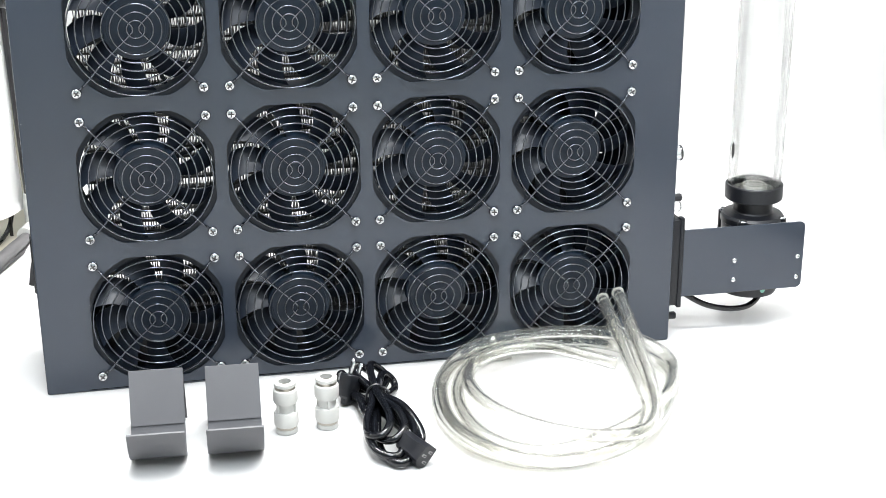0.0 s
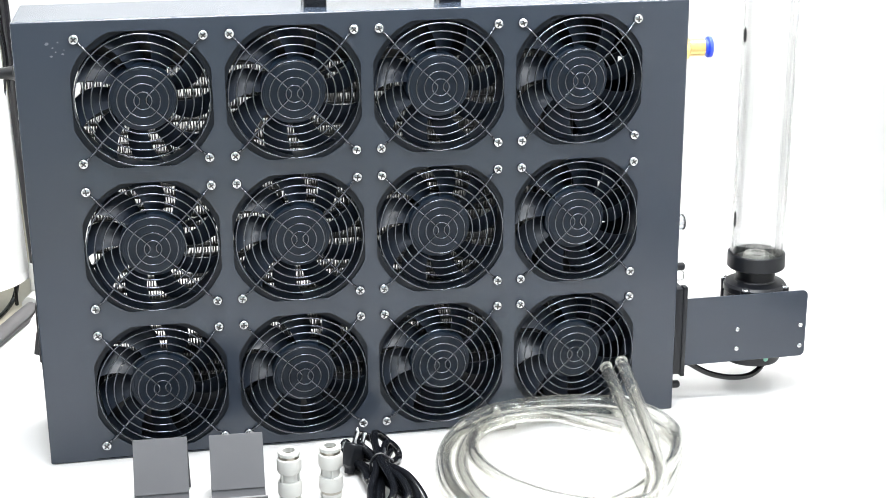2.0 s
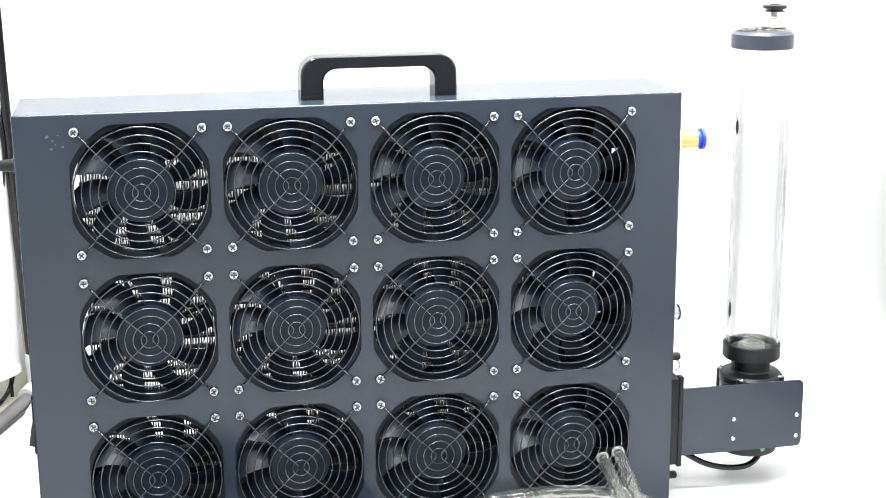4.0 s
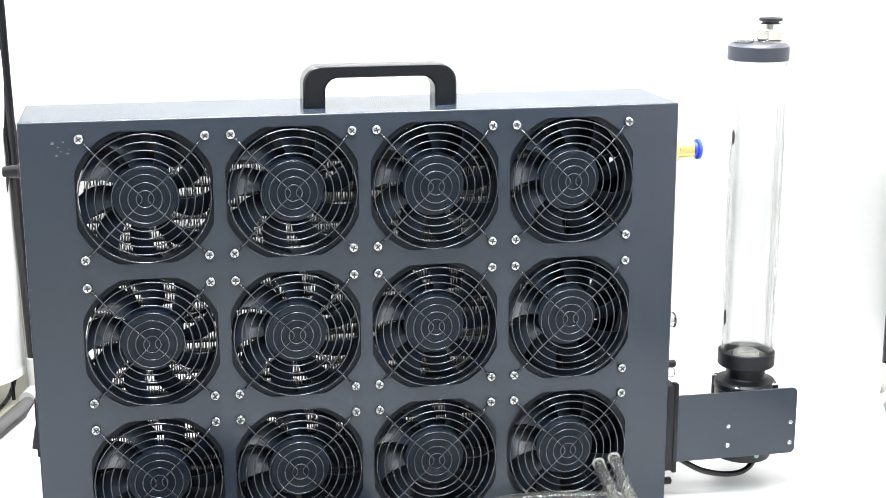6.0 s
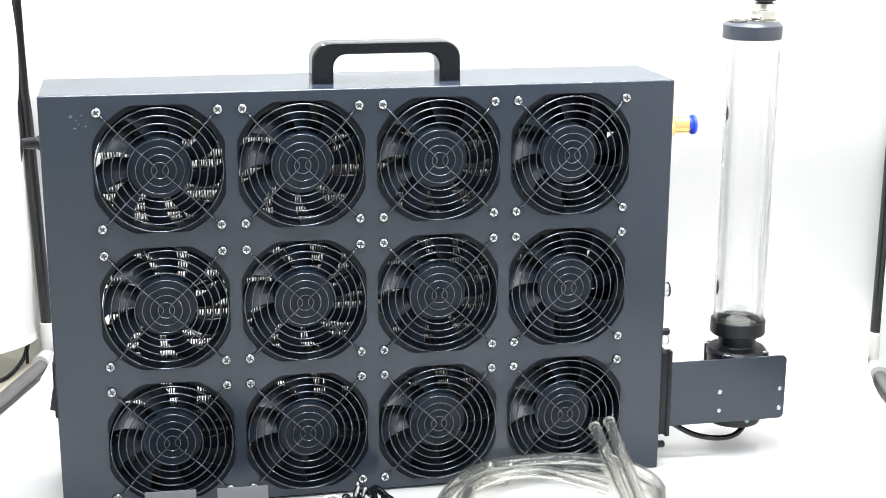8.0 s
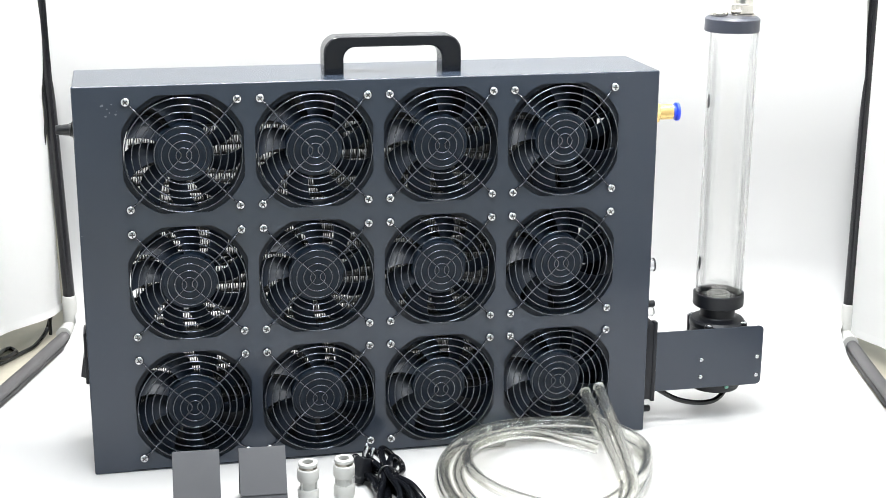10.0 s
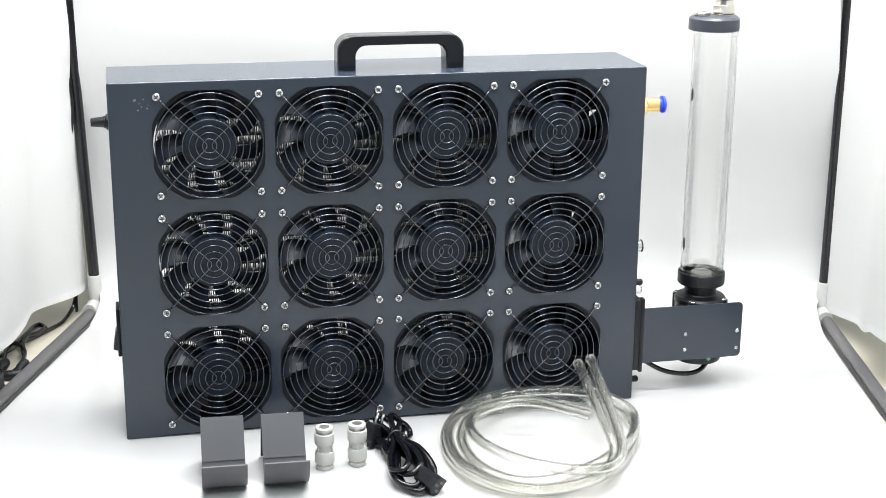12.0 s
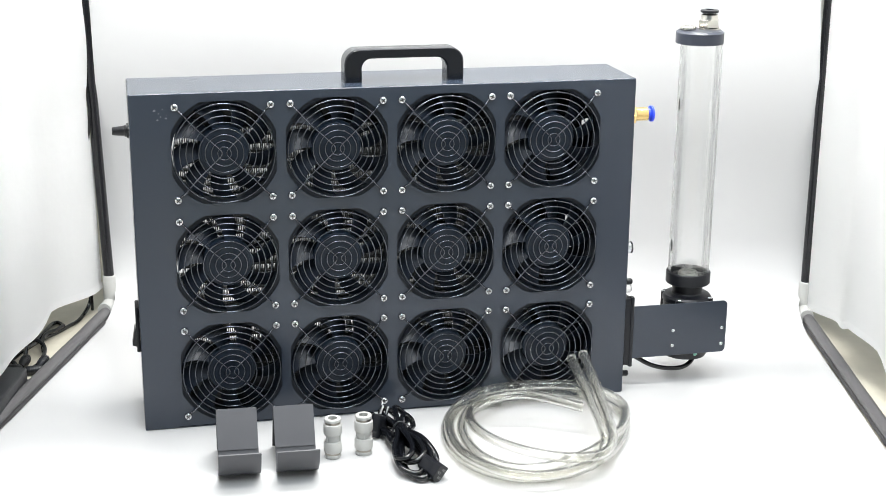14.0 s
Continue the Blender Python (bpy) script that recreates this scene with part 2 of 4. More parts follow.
def ring_of(bm, radius, wire, centre, axis="y", seg=56, sides=6):
    path = []
    for i in range(seg):
        a = 2 * math.pi * i / seg
        c, s = radius * math.cos(a), radius * math.sin(a)
        path.append(Vector({"y": (c, 0, s), "z": (c, s, 0), "x": (0, c, s)}[axis]) + Vector(centre))
    return sweep(bm, path, wire, sides, closed=True)


# ---------------------------------------------------------------- the room, the tent and its white sheet
def slab(name, x0, x1, y0, y1, z0, z1, material, label, category):
    bm = bmesh.new()
    box(bm, x0, x1, y0, y1, z0, z1)
    ob = new(name, mesh_of(bm, name, material))
    return tagged(ob, label, category, kind="structure")


slab("ground", -2.6, 3.2, -3.4, 2.4, -0.06, -0.004, TABLE, "pale beige table top under the tent", "table top")
slab("wall_north", -2.6, 3.2, 2.4, 2.5, -0.06, 2.1, WALL_PAINT, "plain cream painted room wall", "wall")
# Unseen walls and ceiling, toned cool so the light they bounce back is bluish.
slab("wall_south", -2.6, 3.2, -3.5, -3.4, -0.06, 2.1, COOL_BOUNCE, "unseen plain wall closing the room", "wall")
slab("wall_west", -2.7, -2.6, -3.5, 2.5, -0.06, 2.1, COOL_BOUNCE, "unseen plain wall closing the room", "wall")
slab("wall_east", 3.2, 3.3, -3.5, 2.5, -0.06, 2.1, COOL_BOUNCE, "unseen plain wall closing the room", "wall")
slab("ceiling", -2.7, 3.3, -3.5, 2.5, 2.1, 2.2, COOL_BOUNCE, "unseen plain ceiling closing the room", "ceiling")


LEAN_L, LEAN_R = 0.105, 0.0      # the foot bars splay a little


def backdrop_sheet():
    """One white sheet: flat on the floor, curving up behind the posts, then hung in front of them higher up."""
    bm = bmesh.new()
    prof = [(-1.02, 0.0), (-0.7, 0.0), (-0.4, 0.0), (-0.24, 0.0)]
    r = 0.11
    for k in range(13):
        a = math.pi / 2 * k / 12
        prof.append((-0.078 + r * math.sin(a), r - r * math.cos(a)))
    prof += [(0.030, 0.16), (0.026, 0.20), (0.016, 0.25), (0.002, 0.31), (-0.006, 0.38), (-0.010, 0.46), (-0.011, 0.60), (-0.011, 0.80), (-0.011, TENT_H - 0.02)]
    lines = []
    for i in range(13):
        f = i / 12
        line = []
        for s, z in prof:
            rise = min(1.0, max(0.0, (z - 0.10) / 0.36))
            out = min(1.0, max(0.0, (z - 0.025) / 0.035))
            left = 0.011 + LEAN_L * min(0.0, s) - 0.0220 * out + (0.0235 - 0.0275 * z) * rise
            right = TENT_W - 0.011 + LEAN_R * min(0.0, s) + 0.0240 * out - 0.0275 * rise
            sag = 0.004 * math.sin(f * 9.0 + z * 4.0) * min(1.0, z / 0.3) * math.sin(math.pi * f)
            line.append(bm.verts.new(tent_point(left + (right - left) * f, s + sag, z - 0.0022)))
        lines.append(line)
    for a, b in zip(lines, lines[1:]):
        for i in range(len(prof) - 1):
            bm.faces.new((a[i], b[i], b[i + 1], a[i + 1]))
    bmesh.ops.recalc_face_normals(bm, faces=bm.faces)
    bmesh.ops.solidify(bm, geom=bm.faces[:], thickness=0.002)
    ob = new("backdrop", mesh_of(bm, "backdrop", SHEET_WHITE))
    return tagged(ob, "white seamless sheet curving up from the floor", "backdrop", kind="structure")


backdrop_sheet()

tent = thing("light_tent", "white cloth photo light tent with black posts and grey foot bars", "light tent", at=tuple(TENT_RL), turn=-13.2)


def tent_posts():
    for u, s in ((0.0, 0.0), (TENT_W, 0.0)):
        bm = bmesh.new()
        tip = -0.028 if u == 0 else 0.0
        sweep(bm, [Vector((u, s, 0.052)), Vector((u + tip * 0.5, s, TENT_H / 2)), Vector((u + tip, s, TENT_H))], 0.0073, 24)
        part("post", bm, POST_BLACK, tent, "glossy black tube post")
        bm = bmesh.new()
        lathe(bm, [(0, 0.004), (0.0086, 0.004), (0.0094, 0.010), (0.0094, 0.046), (0.0088, 0.053), (0.0080, 0.054), (0, 0.054)], seg=20, centre=(u, s, 0))
        sweep(bm, [Vector((u, s + 0.004, 0.012)), Vector((u - 0.002, s - 0.03, 0.011))], 0.0098, 14)
        part("corner_joint", bm, WHITE_PLASTIC, tent, "white moulded corner joint")
        bm = bmesh.new()
        lean = LEAN_L if u == 0 else LEAN_R
        path = [Vector((u - lean * 0.94 * k / 24, -0.022 - 0.94 * k / 24, 0.0076 + 0.0003 * math.sin(k * 1.7))) for k in range(25)]
        sweep(bm, path, 0.0076, 18)
        part("foot_bar", bm, BAR_GREY, tent, "dark grey sleeved foot bar")
        side = 1 if u == 0 else -1
        bm = bmesh.new()
        strip = [(u + side * (0.0068 + 0.0016 * j), 0.0040 - 0.0012 * j) for j in range(3)]
        lines = []
        for x, z in strip:
            lines.append([bm.verts.new(Vector((x - lean * 0.94 * k / 40 + 0.0004 * math.sin(k * 0.9 + x * 90), -0.02 - 0.94 * k / 40, z + 0.0006 * math.sin(k * 2.3)))) for k in range(41)])
        for a, b in zip(lines, lines[1:]):
            for k in range(40):
                bm.faces.new((a[k], a[k + 1], b[k + 1], b[k]))
        bmesh.ops.solidify(bm, geom=bm.faces[:], thickness=0.0006)
        part("bar_piping", bm, BAR_GREY, tent, "grey piping seam along the bar")


tent_posts()


def tent_side(u, outward, hem, rear_edge, seed, lean):
    """A hanging cloth: hem(s) is its lower edge, rear_edge(z) where it ends near the post. It keeps the creases it was folded along."""
    ns, nz = 64, 60
    rnd = random.Random(seed)
    ph = [rnd.uniform(0, 6.28) for _ in range(6)]

    def across(s, z, lift=0.0):
        hang = 1 - z / TENT_H
        fold = 0.009 * math.sin(s * 17 + ph[0] + 1.3 * z) + 0.005 * math.sin(s * 37 + ph[1] - 3 * z) + 0.003 * math.sin(z * 11 + ph[2] + s * 6)
        crease = 0.0050 * abs(((z + 0.03 * s + 0.02) / 0.165) % 2 - 1) + 0.0060 * abs(((s + 0.25 * z) / 0.19) % 2 - 1)
        free = 1.0 if outward < 0 else min(1.0, 0.05 + max(0.0, -s) / 0.16)
        return u + lean * s + (outward * ((0.004 if outward < 0 else 0.001) + 0.010 * hang + crease - lift) + fold * (0.25 + 0.55 * hang)) * free

    bm = bmesh.new()
    grid = []
    for j in range(nz + 1):
        row = []
        for i in range(ns + 1):
            f = i / ns
            s0 = -f * 0.95
            z_low = hem(s0)
            z = z_low + (TENT_H - z_low) * (j / nz) ** 1.15
            s = s0 + rear_edge(z) * (1 - f) ** 3
            row.append(bm.verts.new(Vector((across(s, z), s, z))))
        grid.append(row)
    for a, b in zip(grid, grid[1:]):
        for i in range(ns):
            bm.faces.new((a[i], a[i + 1], b[i + 1], b[i]))
    bmesh.ops.solidify(bm, geom=bm.faces[:], thickness=0.0008)
    cloth = part("side_cloth", bm, CLOTH, tent, "white translucent cloth hanging in soft folds", sharp=60)
    bm = bmesh.new()
    lines = []
    for k in range(3):
        line = []
        for i in range(ns + 1):
            f = i / ns
            z = hem(-f * 0.95) + 0.005 * k - 0.001
            s = -f * 0.95 + rear_edge(hem(-f * 0.95)) * (1 - f) ** 3
            line.append(bm.verts.new(Vector((across(s, z, 0.0030), s, z))))
        lines.append(line)
    for a, b in zip(lines, lines[1:]):
        for i in range(ns):
            bm.faces.new((a[i], a[i + 1], b[i + 1], b[i]))
    bmesh.ops.solidify(bm, geom=bm.faces[:], thickness=0.0012)
    part("hem", bm, CLOTH_HEM, cloth, "stitched white hem tape")


def ease(x, knots):
    for (a, va), (b, vb) in zip(knots, knots[1:]):
        if x >= b:
            t = max(0.0, min(1.0, (x - b) / (a - b)))
            return vb + (va - vb) * t
    return knots[-1][1]


HEM_L = [(0.03, 0.020), (-0.005, 0.032), (-0.122, 0.048), (-0.18, 0.058), (-0.25, 0.046), (-0.33, 0.046), (-1.0, 0.04)]
HEM_R = [(0.03, 0.006), (0.01, 0.010), (-0.09, 0.030), (-0.21, 0.056), (-0.22, 0.062), (-0.30, 0.060), (-0.38, 0.030), (-1.0, 0.02)]
tent_side(0.0, -1, lambda s: ease(s, HEM_L), lambda z: 0.016 - 0.024 * min(1, z / 0.30) - 0.014 * max(0.0, z - 0.34) / 0.1 + 0.004 * math.sin(z * 37), 3, LEAN_L)
tent_side(TENT_W, 1, lambda s: ease(s, HEM_R), lambda z: 0.012 - 0.006 * min(1, z / 0.4), 8, LEAN_R)

# ---------------------------------------------------------------- cooler
X0, X1, DEEP, HIGH = -0.0494, 0.5333, 0.1056, 0.3944
PITCH_X, PITCH_Z, HOLE = 0.1268, 0.1296, 0.105
SCREW_Z = 0.3788
FAN_X = [HOLE / 2 + PITCH_X * c for c in range(4)]
FAN_Z = [SCREW_Z - HOLE / 2 - PITCH_Z * r for r in range(3)]
cooler = thing("liquid_cooler", "dark slate radiator box with twelve black fans on white sheet", "cooler")


def cutout(n=64, radius=0.0625, flat=0.0580):
    """Round fan opening with four short flats."""
    pts = []
    for i in range(n):
        a = 2 * math.pi * i / n
        x, z = radius * math.cos(a), radius * math.sin(a)
        pts.append((max(-flat, min(flat, x)), max(-flat, min(flat, z))))
    return pts


def front_panel():
    bm = bmesh.new()
    hole = cutout()
    n = len(hole)
    edge = []
    for i in range(n):
        a = 2 * math.pi * i / n
        c, s = math.cos(a), math.sin(a)
        m = max(abs(c), abs(s))
        edge.append((c / m * PITCH_X / 2, s / m * PITCH_Z / 2))
    fillet, thick = 0.0016, 0.0015
    for x in FAN_X:
        for z in FAN_Z:
            front_in = [bm.verts.new((x + p[0], 0, z + p[1])) for p in hole]
            front_out = [bm.verts.new((x + p[0], 0, max(fillet, z + p[1]))) for p in edge]
            back_in = [bm.verts.new((x + p[0], thick, z + p[1])) for p in hole]
            for i in range(n):
                j = (i + 1) % n
                bm.faces.new((front_out[i], front_out[j], front_in[j], front_in[i]))
                bm.faces.new((front_in[i], front_in[j], back_in[j], back_in[i]))
    xa, xb = FAN_X[0] - PITCH_X / 2, FAN_X[3] + PITCH_X / 2
    za, zb = FAN_Z[2] - PITCH_Z / 2, FAN_Z[0] + PITCH_Z / 2
    for x0, x1, z0, z1 in ((X0 + fillet, xa, fillet, HIGH - fillet), (xb, X1 - fillet, fillet, HIGH - fillet), (xa, xb, zb, HIGH - fillet)):
        bm.faces.new([bm.verts.new((x, 0, z)) for x, z in ((x0, z0), (x1, z0), (x1, z1), (x0, z1))])
    bmesh.ops.remove_doubles(bm, verts=bm.verts, dist=0.00002)
    me = mesh_of(bm, "front_panel", SLATE)
    return part("front_panel", me, None, cooler, "flat slate front panel with twelve fan openings")


front_panel()


def scuffs():
    """A few rubbed spots beside the first screw and along the edge."""
    rnd = random.Random(21)
    for x, z, r in ((-0.0215, 0.3760, 0.0022), (-0.0170, 0.3725, 0.0014), (-0.0130, 0.3768, 0.0010), (-0.0185, 0.3655, 0.0016), (-0.0150, 0.3690, 0.0010), (-0.0095, 0.3672, 0.0014), (-0.0082, 0.3705, 0.0007),
                    (-0.0474, 0.2500, 0.0007), (0.4890, 0.3882, 0.0006), (0.2900, 0.0180, 0.0006)):
        bm = bmesh.new()
        ring = []
        for k in range(9):
            a = 2 * math.pi * k / 9
            d = r * rnd.uniform(0.45, 1.1)
            ring.append(bm.verts.new((x + d * math.cos(a), -0.0003, z + 0.7 * d * math.sin(a))))
        bm.faces.new(ring)
        part("scuff_mark", bm, SCUFF, cooler, "faint pale rubbed spot on the coating")


scuffs()


def case_shell():
    """Sides, top and bottom: a bent sheet with rounded edges and a lip round the open back."""
    bm = bmesh.new()
    fillet, thick = 0.0016, 0.0015
    rings = [(fillet, 0.0)]
    for k in range(1, 5):
        a = math.pi / 2 * k / 4
        rings.append((fillet * (1 - math.sin(a)), fillet * (1 - math.cos(a))))
    rings += [(0, DEEP - fillet), (0.0005, DEEP - 0.0005), (fillet, DEEP), (0.014, DEEP), (0.014, DEEP - thick), (thick, DEEP - thick), (thick, thick)]
    made = []
    for inset, y in rings:
        corner = max(0.0006, 0.0018 - inset)
        loop = []
        for cx, cz, a0 in ((X1 - inset - corner, HIGH - inset - corner, 0), (X0 + inset + corner, HIGH - inset - corner, 90),
                           (X0 + inset + corner, inset + corner, 180), (X1 - inset - corner, inset + corner, 270)):
            for k in range(4):
                a = radians(a0 + 30 * k)
                loop.append(bm.verts.new((cx + corner * math.cos(a), y, cz + corner * math.sin(a))))
        made.append(loop)
    for a, b in zip(made, made[1:]):
        for i in range(16):
            bm.faces.new((a[i], a[(i + 1) % 16], b[(i + 1) % 16], b[i]))
    case = part("case", bm, SLATE, cooler, "slate powder-coated sheet metal case")
    case.modifiers.new("flat_faces", "WEIGHTED_NORMAL")
    return case


case_shell()


def back_plate():
    """Rear sheet with one wide opening behind the radiator and small holes, added so bright spots show between the
    blades.
    """
    bm = bmesh.new()
    y0, y1 = DEEP - 0.0046, DEEP - 0.0031
    holes = [(-0.030, 0.445, 0.066, 0.368)]
    holes += [(x - 0.0045, x + 0.0045, z - 0.0055, z + 0.0055) for x, z in ((0.4850, 0.336), (0.5060, 0.322), (0.4850, 0.291), (0.4690, 0.274), (0.4890, 0.199), (0.4890, 0.167))]
    xs = sorted({X0 + 0.002, X1 - 0.002} | {h for q in holes for h in q[:2]})
    zs = sorted({0.002, HIGH - 0.002} | {h for q in holes for h in q[2:]})
    for xa, xb in zip(xs, xs[1:]):
        for za, zb in zip(zs, zs[1:]):
            cx, cz = (xa + xb) / 2, (za + zb) / 2
            if not any(q[0] < cx < q[1] and q[2] < cz < q[3] for q in holes):
                box(bm, xa, xb, y0, y1, za, zb)
    return part("back_plate", bm, SLATE, cooler)


back_plate()


def radiator():
    """Flat tubes with upright fins between them: daylight shows through only along their run."""
    verts, faces = [], []

    def add(x0, x1, y0, y1, z0, z1, lean):
        b = len(verts)
        verts.extend([(x + (lean if z == z1 else 0.0), y, z) for x in (x0, x1) for y in (y0, y1) for z in (z0, z1)])
        faces.extend([(b, b + 1, b + 3, b + 2), (b + 4, b + 6, b + 7, b + 5), (b, b + 4, b + 5, b + 1), (b + 2, b + 3, b + 7, b + 6), (b, b + 2, b + 6, b + 4), (b + 1, b + 5, b + 7, b + 3)])

    x0, x1, ya, yb = 0.000, 0.402, 0.038, 0.0462
    rnd = random.Random(5)
    rows, pitch, z0 = 31, 0.0096, 0.0490
    bm = bmesh.new()
    box(bm, x1, x1 + 0.036, 0.030, 0.056, 0.014, 0.377, 0.004)
    core = part("radiator", bm, BLACK, cooler, "black radiator end tank")
    # Black boxes added to stop light passing round the fins; one thin slit stays.
    for name, q, bevel in (("top_channel", (x0 - 0.03, x1 + 0.06, 0.0332, 0.052, 0.3480, 0.3760), 0.001), ("slit_block", (x0 - 0.03, x1 + 0.10, 0.036, 0.038, 0.3775, 0.3915), 0.0),
                           ("bottom_block", (X0 + 0.004, x1 + 0.06, 0.029, 0.052, 0.0020, 0.0475), 0.001)):
        bm = bmesh.new()
        box(bm, *q, bevel)
        part(name, bm, BLACK, core)
    bm = bmesh.new()
    box(bm, x0, x1, ya, yb, -0.001, 0.001)
    tube_me = mesh_of(bm, "flat_tube", FIN)
    for r in range(rows + 1):
        place(part("flat_tube", tube_me, None, core), 0, 0, z0 + r * pitch)
    for r in range(rows):
        z = z0 + r * pitch
        x, way = x0 + 0.001, 1
        while x < x1:
            way = -way
            lean = way * 0.0006 + rnd.uniform(-0.0005, 0.0005)
            add(x, x + 0.00068, ya + 0.0008, yb - 0.0008, z + 0.001, z + pitch - 0.001, lean)
            x += 0.00122 + rnd.uniform(-0.0003, 0.0003)
    me = bpy.data.meshes.new("cooling_fin")
    me.from_pydata(verts, [], faces)
    me.materials.append(FIN)
    fins = part("cooling_fin", me, None, core)
    tagged(fins, kind="stuff")
    # Unseen dark hoses, added to narrow the bright gap beside the tank.
    for k in range(3):
        bm = bmesh.new()
        zc = 0.02 + 0.115 * k
        sweep(bm, smooth_path([(0.43, 0.060, zc), (0.444, 0.065, zc + 0.01), (0.447, 0.075, zc + 0.06), (0.440, 0.080, zc + 0.10)], 6), 0.007, 10)
        part("gap_blocker", bm, CABLE, core)


radiator()


def fan_frame_mesh():
    bm = bmesh.new()
    n, r, half = 48, 0.0578, 0.0598
    rings = []
    for rad, y in ((None, 0.0022), (r, 0.0022), (r - 0.0006, 0.009), (r, 0.0272), (None, 0.0272)):
        ring = []
        for i in range(n):
            a = 2 * math.pi * i / n
            c, s = math.cos(a), math.sin(a)
            k = half / max(abs(c), abs(s)) if rad is None else rad
            ring.append(bm.verts.new((c * k, y, s * k)))
        rings.append(ring)
    for a, b in zip(rings, rings[1:] + rings[:1]):
        for i in range(n):
            bm.faces.new((a[i], a[(i + 1) % n], b[(i + 1) % n], b[i]))
    lathe(bm, [(0, 0.022), (0.021, 0.022), (0.0225, 0.0235), (0.0225, 0.0272), (0, 0.0272)], axis="y", seg=32)
    for k in range(4):
        a = radians(22 + 90 * k)
        d, o = Vector((math.cos(a), 0, math.sin(a))), Vector((-math.sin(a), 0, math.cos(a))) * 0.0016
        base, tip = d * 0.020, d * (r + 0.0005)
        lo, hi = Vector((0, 0.0236, 0)), Vector((0, 0.0270, 0))
        v = [bm.verts.new(p) for p in (base - o + lo, base + o + lo, tip + o + lo, tip - o + lo, base - o + hi, base + o + hi, tip + o + hi, tip - o + hi)]
        for q in ((0, 1, 2, 3), (4, 7, 6, 5), (0, 4, 5, 1), (1, 5, 6, 2), (2, 6, 7, 3), (3, 7, 4, 0)):
            bm.faces.new([v[i] for i in q])
    return mesh_of(bm, "fan", FRAME_BLACK)


def hub_mesh():
    bm = bmesh.new()
    lathe(bm, [(0, 0.0062), (0.0245, 0.0062), (0.0248, 0.0065), (0.0262, 0.0066), (0.0276, 0.0072), (0.0284, 0.0090), (0.0284, 0.0215), (0.026, 0.0222), (0, 0.0222)], axis="y", seg=48)
    return mesh_of(bm, "rotor_hub", HUB_BLACK, 40)


BLADES = 9


def blade_mesh():
    bm = bmesh.new()
    nr, nc = 7, 7
    sides = []
    for side in (0, 1):
        grid = []
        for i in range(nr + 1):
            f = i / nr
            rad = 0.0280 + f * (0.0563 - 0.0280)
            chord = (0.72 - 0.13 * f) * 2 * math.pi / BLADES * (1.0 + 0.06 * math.sin(math.pi * f))
            sweep_back = 0.20 * f * f + 0.03 * f
            row = []
            for j in range(nc + 1):
                g = j / nc
                a = sweep_back + (g - 0.5) * chord
                y = 0.0052 + 0.0163 * (1 - g) + 0.0024 * math.sin(math.pi * g) * (1 - 0.3 * f)
                thick = 0.0016 * (0.35 + math.sin(math.pi * min(1, max(0, 0.12 + 0.76 * g))))
                row.append(bm.verts.new((rad * math.cos(a), y + (thick if side else 0), rad * math.sin(a))))
            grid.append(row)
        sides.append(grid)
    f0, f1 = sides
    for i in range(nr):
        for j in range(nc):
            bm.faces.new((f0[i][j], f0[i + 1][j], f0[i + 1][j + 1], f0[i][j + 1]))
            bm.faces.new((f1[i][j], f1[i][j + 1], f1[i + 1][j + 1], f1[i + 1][j]))
    for j in range(nc):
        bm.faces.new((f0[nr][j], f0[nr][j + 1], f1[nr][j + 1], f1[nr][j]))
    for i in range(nr):
        bm.faces.new((f0[i][0], f0[i + 1][0], f1[i + 1][0], f1[i][0]))
        bm.faces.new((f0[i][nc], f1[i][nc], f1[i + 1][nc], f0[i + 1][nc]))
    return mesh_of(bm, "blade", FAN_BLACK, 40)


GUARD_Y = -0.0052


def guard_ring_mesh(k):
    bm = bmesh.new()
    ring_of(bm, 0.0074 + 0.00695 * k, 0.00068, (0, GUARD_Y, 0), sides=8)
    return mesh_of(bm, "guard_ring", WIRE, 80)


def guard_arm_mesh(sx):
    """One bent wire from corner to corner past the centre, with an eye round each screw."""
    bm = bmesh.new()
    y, corner = GUARD_Y + 0.0014, HOLE / 2
    arm = [(sx * (corner - 0.0032), -0.0006, corner - 0.0032), (sx * (corner - 0.0052), -0.0010, corner - 0.0052), (sx * (corner - 0.0085), y, corner - 0.0085),
           (sx * 0.030, y, 0.0285), (sx * 0.0062, y, 0.0058), (sx * 0.0028, y, 0.0)]
    sweep(bm, smooth_path(arm + [(p[0], p[1], -p[2]) for p in arm[-2::-1]], 6), 0.00085, 8)
    for sz in (-1, 1):
        ring_of(bm, 0.0036, 0.00085, (sx * corner, -0.0009, sz * corner), seg=20)
    return mesh_of(bm, "guard_arm", WIRE, 80)


def screw_mesh(r=0.0041, h=0.0024):
    bm = bmesh.new()
    prof = [(0, -h)] + [(r * math.sin(a), -h * (0.35 + 0.65 * math.cos(a))) for a in (0.35, 0.7, 1.0, 1.3, 1.5)] + [(r, 0.0), (0, 0.0)]
    lathe(bm, prof, axis="y", seg=20)
    return mesh_of(bm, "screw", STEEL)


# Dark bars set proud of the head; their colour gives the slot's shade.
def cross_mesh(r=0.0036, h=0.0024):
    bm = bmesh.new()
    w, l = 0.00060, 0.0026
    box(bm, -l, l, -h - 0.00012, -h + 0.0006, -w, w)
    box(bm, -w, w, -h - 0.00016, -h + 0.0006, -l, l)
    return mesh_of(bm, "slot_shade", DARK_FILL)


FAN_ME, HUB_ME, BLADE_ME = fan_frame_mesh(), hub_mesh(), blade_mesh()
